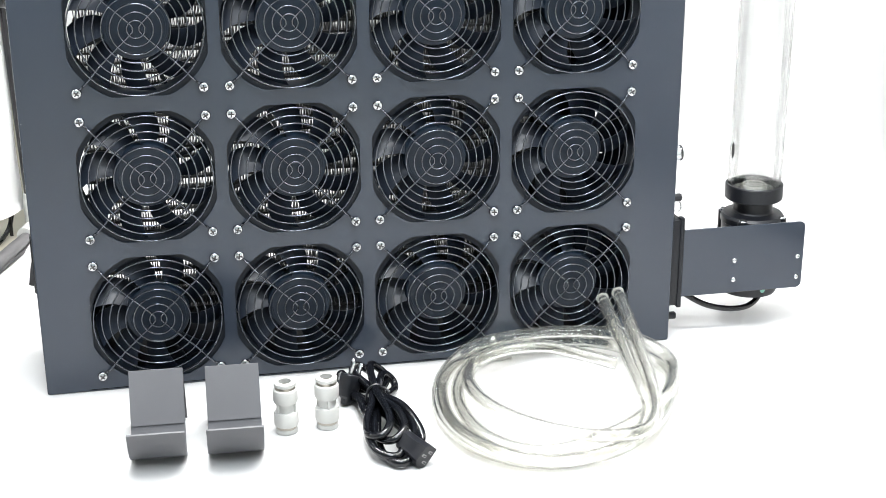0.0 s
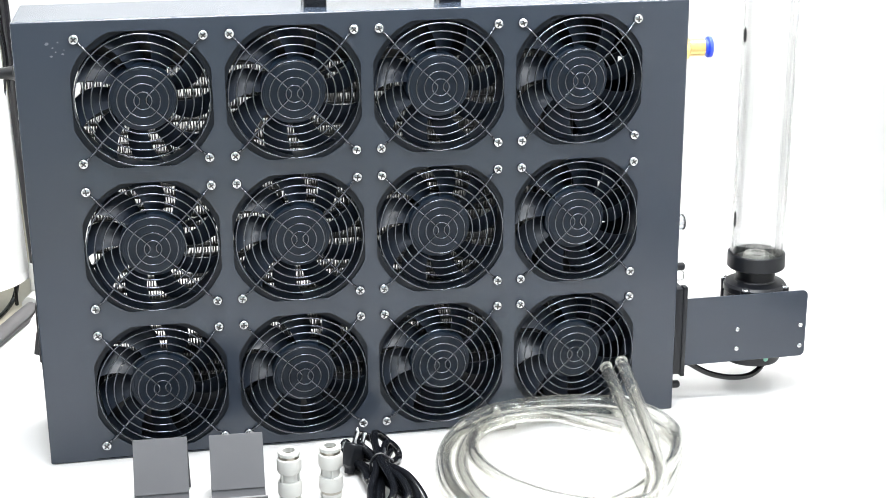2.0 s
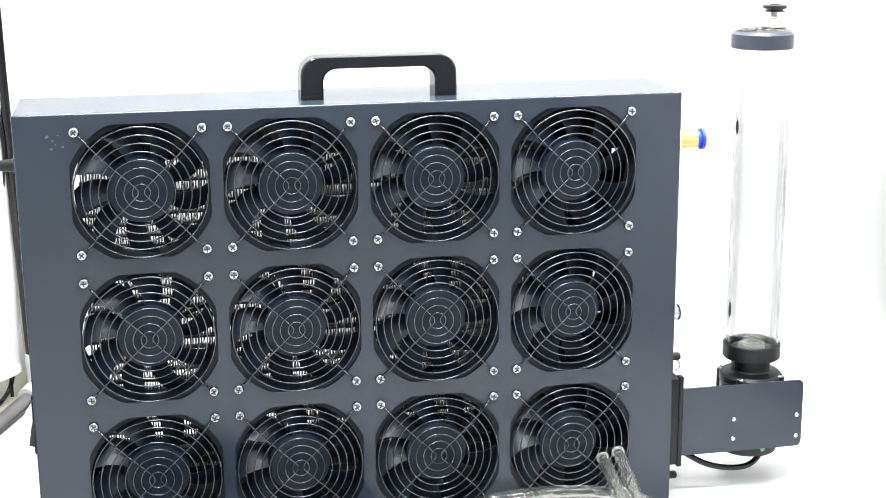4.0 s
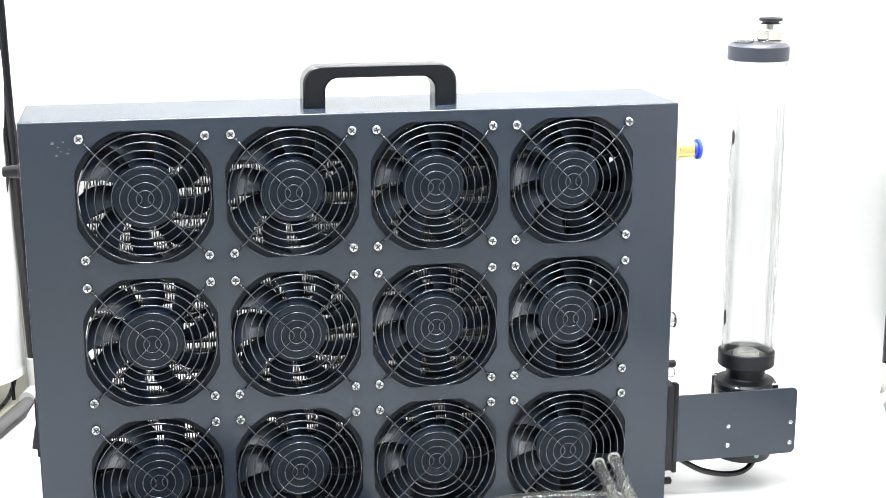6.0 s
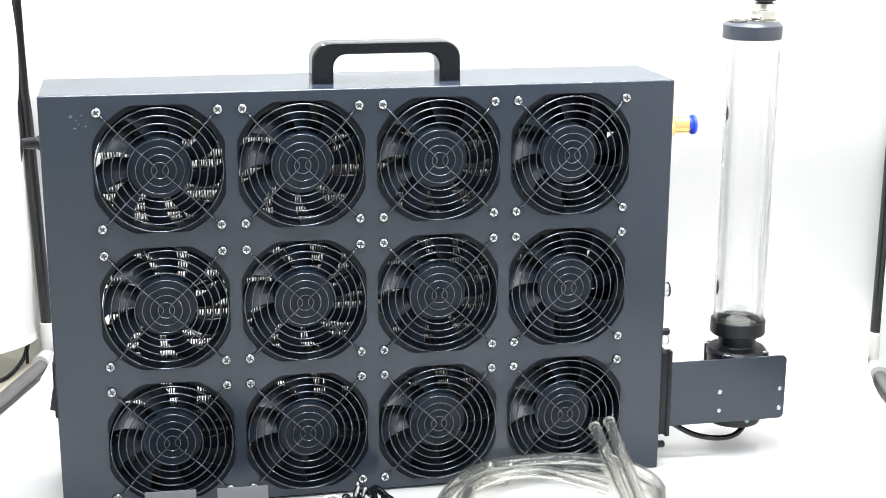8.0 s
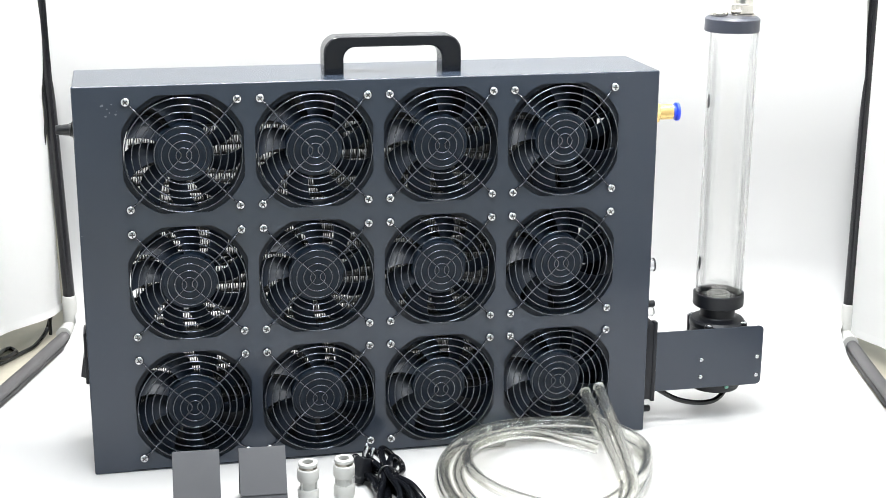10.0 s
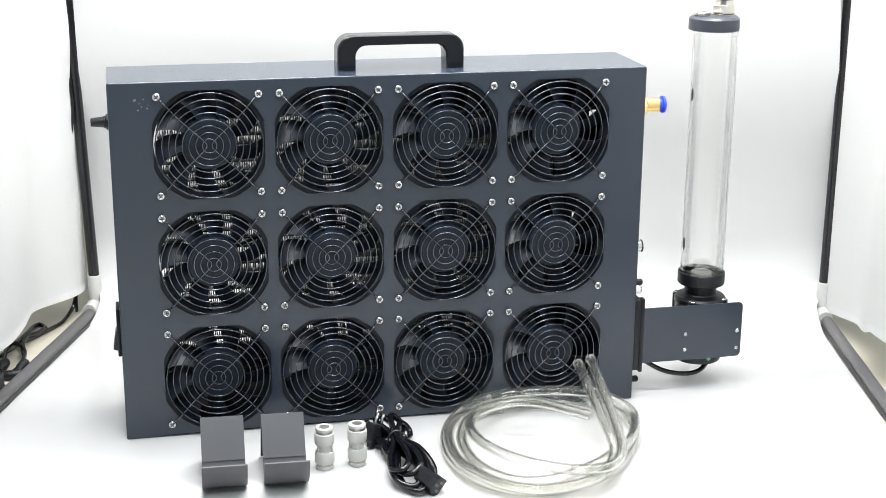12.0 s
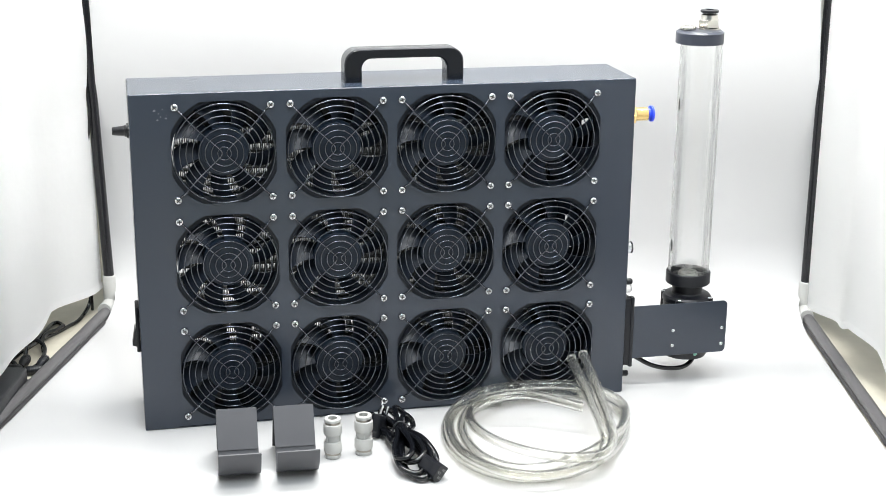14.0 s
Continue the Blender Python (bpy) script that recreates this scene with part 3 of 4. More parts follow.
RING_ME, ARM_ME = [guard_ring_mesh(k) for k in range(8)], [guard_arm_mesh(k) for k in (-1, 1)]


def screw_with_cross():
    me = screw_mesh()
    cr = cross_mesh()
    bm = bmesh.new()
    bm.from_mesh(me)
    n0 = len(bm.faces)
    bm.from_mesh(cr)
    bm.faces.ensure_lookup_table()
    for f in bm.faces[n0:]:
        f.material_index = 1
    out = bpy.data.meshes.new("screw")
    bm.to_mesh(out)
    bm.free()
    out.shade_smooth()
    out.set_sharp_from_angle(angle=radians(32))
    out.materials.append(STEEL)
    out.materials.append(DARK_FILL)
    return out


SCREW_ME = screw_with_cross()
rnd_fan = random.Random(11)
ROTOR_REST = ((10, 34, 28, 34), (33, 38, 25, 28), (14, 38, 8, 38))      # where each rotor came to rest, in degrees
for r, z in enumerate(FAN_Z):
    for c, x in enumerate(FAN_X):
        fan = part("fan", FAN_ME, None, cooler, "black 120 mm axial fan behind a wire guard")
        place(fan, x, 0, z)
        tagged(fan, group="fans on the cooler")
        part("rotor_hub", HUB_ME, None, fan)
        start = -9.4 - ROTOR_REST[r][c]
        for b in range(BLADES):
            place(part("blade", BLADE_ME, None, fan), 0, 0, 0, 0, start + 360 / BLADES * b, 0)
        for me in RING_ME:
            part("guard_ring", me, None, fan)
        for me in ARM_ME:
            part("guard_arm", me, None, fan)
        for sx in (-1, 1):
            for sz in (-1, 1):
                screw = part("screw", SCREW_ME, None, fan)
                place(screw, sx * HOLE / 2, -0.0012, sz * HOLE / 2, 0, rnd_fan.uniform(0, 90), 0)


def handle():
    """Moulded bow handle on the top."""
    bm = bmesh.new()
    x0, x1, z0, top, leg = 0.1935, 0.3325, HIGH, 0.4315, 0.0198
    ro, ri = 0.016, 0.012
    outer, inner = [(x0, z0)], [(x0 + leg, z0)]
    for k in range(9):
        a = math.pi - math.pi / 2 * k / 8
        outer.append((x0 + ro + ro * math.cos(a), top - ro + ro * math.sin(a)))
        inner.append((x0 + leg + ri + ri * math.cos(a), top - 0.0105 - ri + ri * math.sin(a)))
    for k in range(9):
        a = math.pi / 2 - math.pi / 2 * k / 8
        outer.append((x1 - ro + ro * math.cos(a), top - ro + ro * math.sin(a)))
        inner.append((x1 - leg - ri + ri * math.cos(a), top - 0.0105 - ri + ri * math.sin(a)))
    outer.append((x1, z0))
    inner.append((x1 - leg, z0))
    ya, yb, ch = 0.0304, 0.0574, 0.0016
    loops = []
    for y, ins in ((ya, ch), (ya + ch, 0), (yb - ch, 0), (yb, ch)):
        o, i = [], []
        for k, ((ox, oz), (ix, iz)) in enumerate(zip(outer, inner)):
            d = Vector((ix - ox, iz - oz)).normalized() * ins
            o.append(bm.verts.new((ox + d.x, y, oz + d.y)))
            i.append(bm.verts.new((ix - d.x, y, iz - d.y)))
        loops.append((o, i))
    n = len(outer)
    for (oa, ia), (ob, ib) in zip(loops, loops[1:]):
        for k in range(n - 1):
            bm.faces.new((oa[k], oa[k + 1], ob[k + 1], ob[k]))
            bm.faces.new((ia[k], ib[k], ib[k + 1], ia[k + 1]))
        for k in (0, n - 1):
            bm.faces.new((oa[k], ob[k], ib[k], ia[k]))
    for o, i in (loops[0], loops[-1]):
        for k in range(n - 1):
            bm.faces.new((o[k], i[k], i[k + 1], o[k + 1]))
    return part("handle", bm, SLATE_PLASTIC, cooler, "dark grey moulded carrying handle")


SLATE_PLASTIC = surface("dark_grey_nylon", (0.006, 0.007, 0.010), 0.20, grain=0.12, grain_scale=900, bump=0.15, bump_scale=1500, wear=0.15, rough_var=0.06)
CAP_GREY = surface("anodised_grey_cap", (0.035, 0.040, 0.055), 0.34, grain=0.1, wear=0.15)
handle()


def side_fittings():
    # push-in port on the pump side
    bm = bmesh.new()
    lathe(bm, [(0, X1), (0.0108, X1), (0.0112, X1 + 0.001), (0.0112, X1 + 0.0085), (0.0100, X1 + 0.0098), (0.0078, X1 + 0.0100)], axis="x", seg=6, centre=(-0.001, 0.0234, 0.3468))
    lathe(bm, [(0.0080, X1 + 0.006), (0.0080, X1 + 0.0245), (0.0070, X1 + 0.0255), (0, X1 + 0.0255)], axis="x", seg=32, centre=(-0.001, 0.0234, 0.3468))
    port = part("hose_port", bm, BRASS, cooler, "brass push-in hose port")
    bm = bmesh.new()
    lathe(bm, [(0.0045, X1 + 0.0325), (0.0068, X1 + 0.0325), (0.0096, X1 + 0.0315), (0.0096, X1 + 0.0288), (0.0070, X1 + 0.0278), (0.0066, X1 + 0.0240), (0.0045, X1 + 0.0240), (0.0045, X1 + 0.0325)], axis="x", seg=32, centre=(-0.001, 0.0234, 0.3468))
    part("release_collar", bm, BLUE, port, "blue plastic release collar")
    # round push button
    bm = bmesh.new()
    lathe(bm, [(0, X1), (0.0092, X1), (0.0092, X1 + 0.0020), (0.0078, X1 + 0.0030), (0.0072, X1 + 0.0034), (0.0072, X1 + 0.0085), (0.0066, X1 + 0.0092), (0.0066, X1 + 0.0112), (0.003, X1 + 0.0124), (0, X1 + 0.0126)], axis="x", seg=32, centre=(0, 0.020, 0.1820))
    button = part("push_button", bm, STEEL, cooler, "round chrome push button")
    bm = bmesh.new()
    ring_of(bm, 0.0068, 0.0007, (X1 + 0.0102, 0.020, 0.1820), axis="x", seg=32, sides=8)
    part("button_ring", bm, BLACK, button, "thin black ring round the button")
    bm = bmesh.new()
    lathe(bm, [(0, X1), (0.0034, X1), (0.0034, X1 + 0.0022), (0.0024, X1 + 0.0032), (0, X1 + 0.0034)], axis="x", seg=20, centre=(0, 0.016, 0.1660))
    part("case_bolt", bm, MATT_BLACK, cooler, "small black bolt in the side of the case")
    # black angle that carries the bracket
    bm = bmesh.new()
    box(bm, X1, X1 + 0.010, 0.004, 0.060, 0.0335, 0.1205, 0.0015)
    box(bm, X1 + 0.008, X1 + 0.0125, 0.003, 0.012, 0.0315, 0.1225, 0.001)
    mount = part("mounting_angle", bm, MATT_BLACK, cooler, "black mounting angle on the side of the case")
    for z in (0.1400, 0.0195):
        bm = bmesh.new()
        lathe(bm, [(0, X1), (0.0038, X1), (0.0038, X1 + 0.0100), (0.0030, X1 + 0.0112), (0, X1 + 0.0112)], axis="x", seg=20, centre=(0, 0.014, z))
        part("cap_bolt", bm, MATT_BLACK, mount, "black socket cap bolt")
    bm = bmesh.new()
    lathe(bm, [(0, X1), (0.0055, X1), (0.0055, X1 + 0.011), (0.004, X1 + 0.0130), (0, X1 + 0.0130)], axis="x", seg=20, centre=(0, 0.020, 0.1290))
    part("indicator", bm, ACRYLIC, cooler, "small clear indicator lens")
    # speed knob and mains inlet on the other side
    bm = bmesh.new()
    lathe(bm, [(0, X0), (0.0085, X0), (0.0085, X0 - 0.0022), (0.0068, X0 - 0.0030), (0.0068, X0 - 0.0045), (0.0058, X0 - 0.0055), (0.0046, X0 - 0.0175), (0.0040, X0 - 0.0185), (0, X0 - 0.0185)], axis="x", seg=28, centre=(0, 0.050, 0.3446))
    part("speed_knob", bm, BLACK, cooler, "black tapered control knob")
    bm = bmesh.new()
    box(bm, X0 - 0.0042, X0, 0.030, 0.060, 0.086, 0.141, 0.0015)
    inlet = part("mains_inlet", bm, MATT_BLACK, cooler, "black mains inlet plate with a rocker switch")
    bm = bmesh.new()
    v = [bm.verts.new(p) for p in ((X0 - 0.003, 0.036, 0.091), (X0 - 0.003, 0.054, 0.091), (X0 - 0.003, 0.036, 0.115), (X0 - 0.003, 0.054, 0.115),
                                   (X0 - 0.0090, 0.036, 0.093), (X0 - 0.0090, 0.054, 0.093), (X0 - 0.0055, 0.036, 0.113), (X0 - 0.0055, 0.054, 0.113))]
    for q in ((4, 5, 7, 6), (0, 1, 5, 4), (2, 6, 7, 3), (0, 4, 6, 2), (1, 3, 7, 5), (0, 2, 3, 1)):
        bm.faces.new([v[i] for i in q])
    part("rocker", bm, BLACK, inlet, "black rocker switch")


side_fittings()

# ---------------------------------------------------------------- bracket, pump and reservoir
BY = 0.0042
AX, AY = 0.6290, 0.040


def side_bracket():
    bm = bmesh.new()
    x0, x1, z0, z1, rr = 0.5440, 0.6690, 0.0422, 0.1099, 0.0055
    out = [(x0, z0), (x1 - rr, z0)]
    out += [(x1 - rr + rr * math.sin(a), z0 + rr - rr * math.cos(a)) for a in [math.pi / 2 * k / 6 for k in range(1, 7)]]
    out += [(x1 - rr + rr * math.cos(a), z1 - rr + rr * math.sin(a)) for a in [math.pi / 2 * k / 6 for k in range(7)]]
    out += [(x0, z1)]
    rings = []
    for y, ins in ((BY, 0.0004), (BY + 0.0004, 0), (BY + 0.0016, 0), (BY + 0.002, 0.0004)):
        cx, cz = (x0 + x1) / 2, (z0 + z1) / 2
        rings.append([bm.verts.new((x + (ins if x < cx else -ins), y, z + (ins if z < cz else -ins))) for x, z in out])
    for a, b in zip(rings, rings[1:]):
        for i in range(len(out)):
            bm.faces.new((a[i], a[(i + 1) % len(out)], b[(i + 1) % len(out)], b[i]))
    bm.faces.new(rings[0])
    bm.faces.new(rings[-1])
    br = part("side_bracket", bm, SLATE, cooler, "flat slate side bracket with rounded corners")
    dome = screw_mesh(0.0024, 0.0019)
    for x, z in ((0.5980, 0.0752), (0.5980, 0.0554), (0.6630, 0.0746), (0.6632, 0.0533)):
        sc = part("bracket_screw", dome, None, br, "small domed steel screw")
        sc.matrix_basis = pose(x, BY + 0.0002, z)


side_bracket()


def pump():
    bm = bmesh.new()
    lathe(bm, [(0, 0.0245), (0.020, 0.0245), (0.0275, 0.027), (0.0295, 0.031), (0.0295, 0.098), (0.0305, 0.099), (0.0305, 0.104), (0.0285, 0.1065), (0.0200, 0.1085),
               (0.0190, 0.110), (0.0190, 0.1215), (0, 0.1215)], centre=(AX, AY, 0), seg=56)
    body = place(part("pump", bm, MATT_BLACK, cooler, "round black water pump behind the bracket"), 0, 0, 0.0040)
    for k in range(4):
        a = radians(50 + 90 * k)
        bm = bmesh.new()
        lathe(bm, [(0, 0.082), (0.0048, 0.082), (0.0052, 0.084), (0.0052, 0.1045), (0, 0.1045)], centre=(AX + 0.0288 * math.cos(a), AY + 0.0288 * math.sin(a), 0), seg=16)
        part("screw_lug", bm, MATT_BLACK, body)
        sc = part("lug_screw", SCREW_ME, None, body, "steel lid screw")
        sc.matrix_basis = pose(AX + 0.0288 * math.cos(a), AY + 0.0288 * math.sin(a), 0.1045, -90, 0, 0)
    bm = bmesh.new()
    lathe(bm, [(0, 0.0), (0.0024, 0.0), (0.0024, 0.0012), (0.0018, 0.0018), (0, 0.0020)], axis="y", centre=(0, 0, 0), seg=16)
    lamp = part("pump_lamp", bm, GREEN, body, "small green pump lamp")
    lamp.matrix_basis = pose(AX + 0.003, AY - 0.0288, 0.0350, 180, 0, 0)
    bm = bmesh.new()
    sweep(bm, smooth_path([(0.5445, 0.030, 0.040), (0.556, 0.026, 0.033), (0.578, 0.022, 0.0205), (0.602, 0.022, 0.0140), (0.624, 0.026, 0.0130), (0.639, 0.034, 0.019), (0.641, 0.040, 0.028)], 8), 0.0029, 12)
    part("pump_cable", bm, CABLE, body, "black pump cable drooping under the bracket")


pump()


def reservoir():
    bm = bmesh.new()
    lathe(bm, [(0.0255, 0.128), (0.0255, 0.428), (0.0232, 0.428), (0.0232, 0.128), (0.0255, 0.128)], centre=(AX, AY, 0), seg=64)
    tube = place(part("reservoir", bm, ACRYLIC, cooler, "tall clear acrylic reservoir tube, empty"), 0, 0, 0.0040)
    bm = bmesh.new()
    lathe(bm, [(0.0170, 0.1215), (0.0265, 0.1215), (0.0278, 0.1228), (0.0278, 0.1360), (0.0272, 0.1368), (0.0258, 0.1368), (0.0258, 0.1255), (0.0170, 0.1255), (0.0170, 0.1215)], centre=(AX, AY, 0), seg=64)
    part("lower_collar", bm, MATT_BLACK, tube, "black threaded collar")
    bm = bmesh.new()
    lathe(bm, [(0, 0.1260), (0.0226, 0.1260), (0.0226, 0.1300), (0.0200, 0.1312), (0.0140, 0.1312), (0.0135, 0.1306), (0, 0.1302)], centre=(AX, AY, 0), seg=48)
    foot = part("tube_base", bm, MATT_BLACK, tube, "black disc in the tube's foot")
    bm = bmesh.new()
    lathe(bm, [(0.0100, 0.1306), (0.0128, 0.1306), (0.0124, 0.1352), (0.0116, 0.1360), (0.0104, 0.1354), (0.0100, 0.1306)], centre=(AX, AY, 0), seg=40)
    part("inlet_ring", bm, HOSE_END, foot, "pale clear inlet ring")
    bm = bmesh.new()
    lathe(bm, [(0.0018, 0.1310), (0.0018, 0.4230), (0.0014, 0.4230), (0.0014, 0.1310), (0.0018, 0.1310)], centre=(AX + 0.0186, AY - 0.0060, 0), seg=20)
    part("inner_pipe", bm, ACRYLIC, tube, "thin clear pipe standing inside the tube")
    bm = bmesh.new()
    lathe(bm, [(0, 0.4234), (0.0283, 0.4234), (0.0288, 0.4239), (0.0288, 0.4365), (0.0258, 0.4390), (0, 0.4394)], centre=(AX - 0.0029, AY, 0), seg=64)
    part("upper_cap", bm, CAP_GREY, tube, "dark grey chamfered cap")
    bm = bmesh.new()
    lathe(bm, [(0, 0.4410), (0.0088, 0.4410), (0.0095, 0.4420), (0.0095, 0.4445), (0.0085, 0.4455), (0.004, 0.4455), (0.0035, 0.4440), (0, 0.4440)], centre=(AX - 0.0172, AY + 0.003, -0.0018), seg=28)
    part("blanking_plug", bm, NICKEL, tube, "bright nickel blanking plug")
    cx, cy, cz = AX + 0.0097, AY + 0.004, -0.0020
    bm = bmesh.new()
    lathe(bm, [(0, 0.4410), (0.0135, 0.4410), (0.0135, 0.4425), (0.0120, 0.4430)], centre=(cx, cy, cz), seg=32)
    lathe(bm, [(0.0120, 0.4430), (0.0132, 0.4440), (0.0132, 0.4520), (0.0118, 0.4530)], centre=(cx, cy, cz), seg=6)
    lathe(bm, [(0.0110, 0.4525), (0.0104, 0.4535), (0.0104, 0.4585), (0.0090, 0.4592), (0, 0.4592)], centre=(cx, cy, cz), seg=32)
    fit = part("push_fitting", bm, NICKEL, tube, "nickel hexagon push-in fitting")
    bm = bmesh.new()
    lathe(bm, [(0.0050, 0.4590), (0.0078, 0.4590), (0.0078, 0.4605), (0.0112, 0.4612), (0.0112, 0.4638), (0.0100, 0.4645), (0.0050, 0.4645), (0.0050, 0.4590)], centre=(cx, cy, cz), seg=32)
    part("release_ring", bm, BLACK, fit, "dark grey release ring")
    # small oval plugs in the wall of the tube
    for zc, hh in ((0.350, 0.0075), (0.172, 0.0080)):
        bm = bmesh.new()
        rows = []
        for k in range(7):
            zz = zc - hh + 2 * hh * k / 6
            w = 0.10 * math.sqrt(max(0.02, 1 - ((zz - zc) / hh) ** 2))
            rows.append([bm.verts.new((AX + 0.0259 * math.cos(math.pi + 0.12 + w * s), AY + 0.0259 * math.sin(math.pi + 0.12 + w * s), zz)) for s in (-1, 0, 1)])
        for a, b in zip(rows, rows[1:]):
            for i in range(2):
                bm.faces.new((a[i], a[i + 1], b[i + 1], b[i]))
        bmesh.ops.solidify(bm, geom=bm.faces[:], thickness=0.0003)
        part("port_plug", bm, DARK_FILL, tube, "small dark port plug in the tube wall")


reservoir()


# ---------------------------------------------------------------- accessories in front
def stand(x, y, turn):
    """Bent sheet stand: a lip, a sloping plate with a pad, and a folded rear leg."""
    base = thing("metal_stand", "grey bent sheet stand with a sloping plate and a front lip", "stand", at=(x, y, 0), turn=turn, group="stands in front of the cooler")
    line = [Vector((0, -0.0390, 0.0400)), Vector((0, 0.0, 0.0012)), Vector((0, 0.0350, 0.0625)), Vector((0, 0.066, 0.0012))]
    half, t = 0.0220, 0.0016

    def sheet(pts, w, thick, lift=0.0):
        bm = bmesh.new()
        rows = []
        for i, p in enumerate(pts):
            a = pts[i - 1] if i else p
            b = pts[i + 1] if i + 1 < len(pts) else p
            d = (b - a).normalized()
            nrm = Vector((0, -d.z, d.y))
            rows.append([bm.verts.new(p + nrm * o + Vector((s * w, 0, 0))) for s, o in ((-1, lift), (1, lift), (1, lift + thick), (-1, lift + thick))])
        for a, b in zip(rows, rows[1:]):
            for k in range(4):
                bm.faces.new((a[k], a[(k + 1) % 4], b[(k + 1) % 4], b[k]))
        bm.faces.new(rows[0])
        bm.faces.new(rows[-1])
        bmesh.ops.bevel(bm, geom=[e for e in bm.edges if e.calc_face_angle(0) > 0.8], offset=0.00035, segments=2, affect="EDGES", profile=0.5)
        return bm

    def between(a, b, k0, k1, n=4):
        return [a.lerp(b, k0 + (k1 - k0) * i / n) for i in range(n + 1)]

    lip_half = half + 0.0006
    curl = [Vector((0, y, z)) for y, z in ((-0.0385, 0.0405), (-0.0350, 0.0320), (-0.0295, 0.0225), (-0.0215, 0.0130), (-0.0125, 0.0062), (-0.0055, 0.0026), (0.0004, 0.0014))]
    part("lip", sheet(curl, lip_half, t), STAND_GREY, base, "upturned front lip")
    part("plate", sheet(between(line[1], line[2], 0, 1), half, t), STAND_GREY, base, "sloping back plate")
    part("pad", sheet(between(line[1], line[2], 0.36, 0.995), half - 0.0003, 0.0012, t), STAND_GREY, base, "smooth grey facing")
    part("rear_leg", sheet(between(line[2], line[3], 0.02, 1), half, t), STAND_GREY, base, "folded rear leg")
    return base


stand(0.0462, -0.1380, -2.5)
stand(0.1082, -0.1415, -2.5)


def union_fitting(x, y, turn):
    """Straight push-in hose union standing on its end."""
    base = thing("hose_union", "white plastic straight push-in hose union standing upright", "hose fitting", at=(x, y, 0), turn=turn, group="hose unions")
    bm = bmesh.new()
    lathe(bm, [(0.0050, 0.0062), (0.0088, 0.0062), (0.0100, 0.0070), (0.0104, 0.0082), (0.0104, 0.0170), (0.0096, 0.0192), (0.0074, 0.0196), (0.0074, 0.0272), (0.0096, 0.0276), (0.0104, 0.0296),
               (0.0104, 0.0384), (0.0100, 0.0396), (0.0088, 0.0404), (0.0050, 0.0404), (0.0050, 0.0062)], seg=44)
    body = part("body", bm, WHITE_PLASTIC, base)
    for a in (0, 120, 240):
        bm = bmesh.new()
        box(bm, -0.0009, 0.0009, -0.0092, -0.0060, 0.0185, 0.0285, 0.0004)
        rib = part("rib", bm, WHITE_PLASTIC, body)
        place(rib, 0, 0, 0, 0, 0, a)
    for low in (True, False):
        bm = bmesh.new()
        z = (lambda h: h) if low else (lambda h: 0.0466 - h)
        lathe(bm, [(0.0054, z(0.0)), (0.0086, z(0.0)), (0.0093, z(0.0008)), (0.0093, z(0.0032)), (0.0086, z(0.0040)), (0.0054, z(0.0042)), (0.0054, z(0.0))], seg=44)
        part("release_ring", bm, WHITE_PLASTIC, base)
        bm = bmesh.new()
        lathe(bm, [(0.0054, z(0.0042)), (0.0087, z(0.0040)), (0.0087, z(0.0064)), (0.0054, z(0.0062)), (0.0054, z(0.0042))], seg=44)
        part("metal_band", bm, BAND_METAL, base, "narrow metal band")
    bm = bmesh.new()
    lathe(bm, [(0, 0.028), (0.0052, 0.028), (0.0052, 0.0285), (0, 0.0285)], seg=24)
    part("inner_seal", bm, GREY_PLASTIC, base, "grey seal inside the bore")
    return base


union_fitting(0.1526, -0.1130, 62)
union_fitting(0.1877, -0.1110, 2)


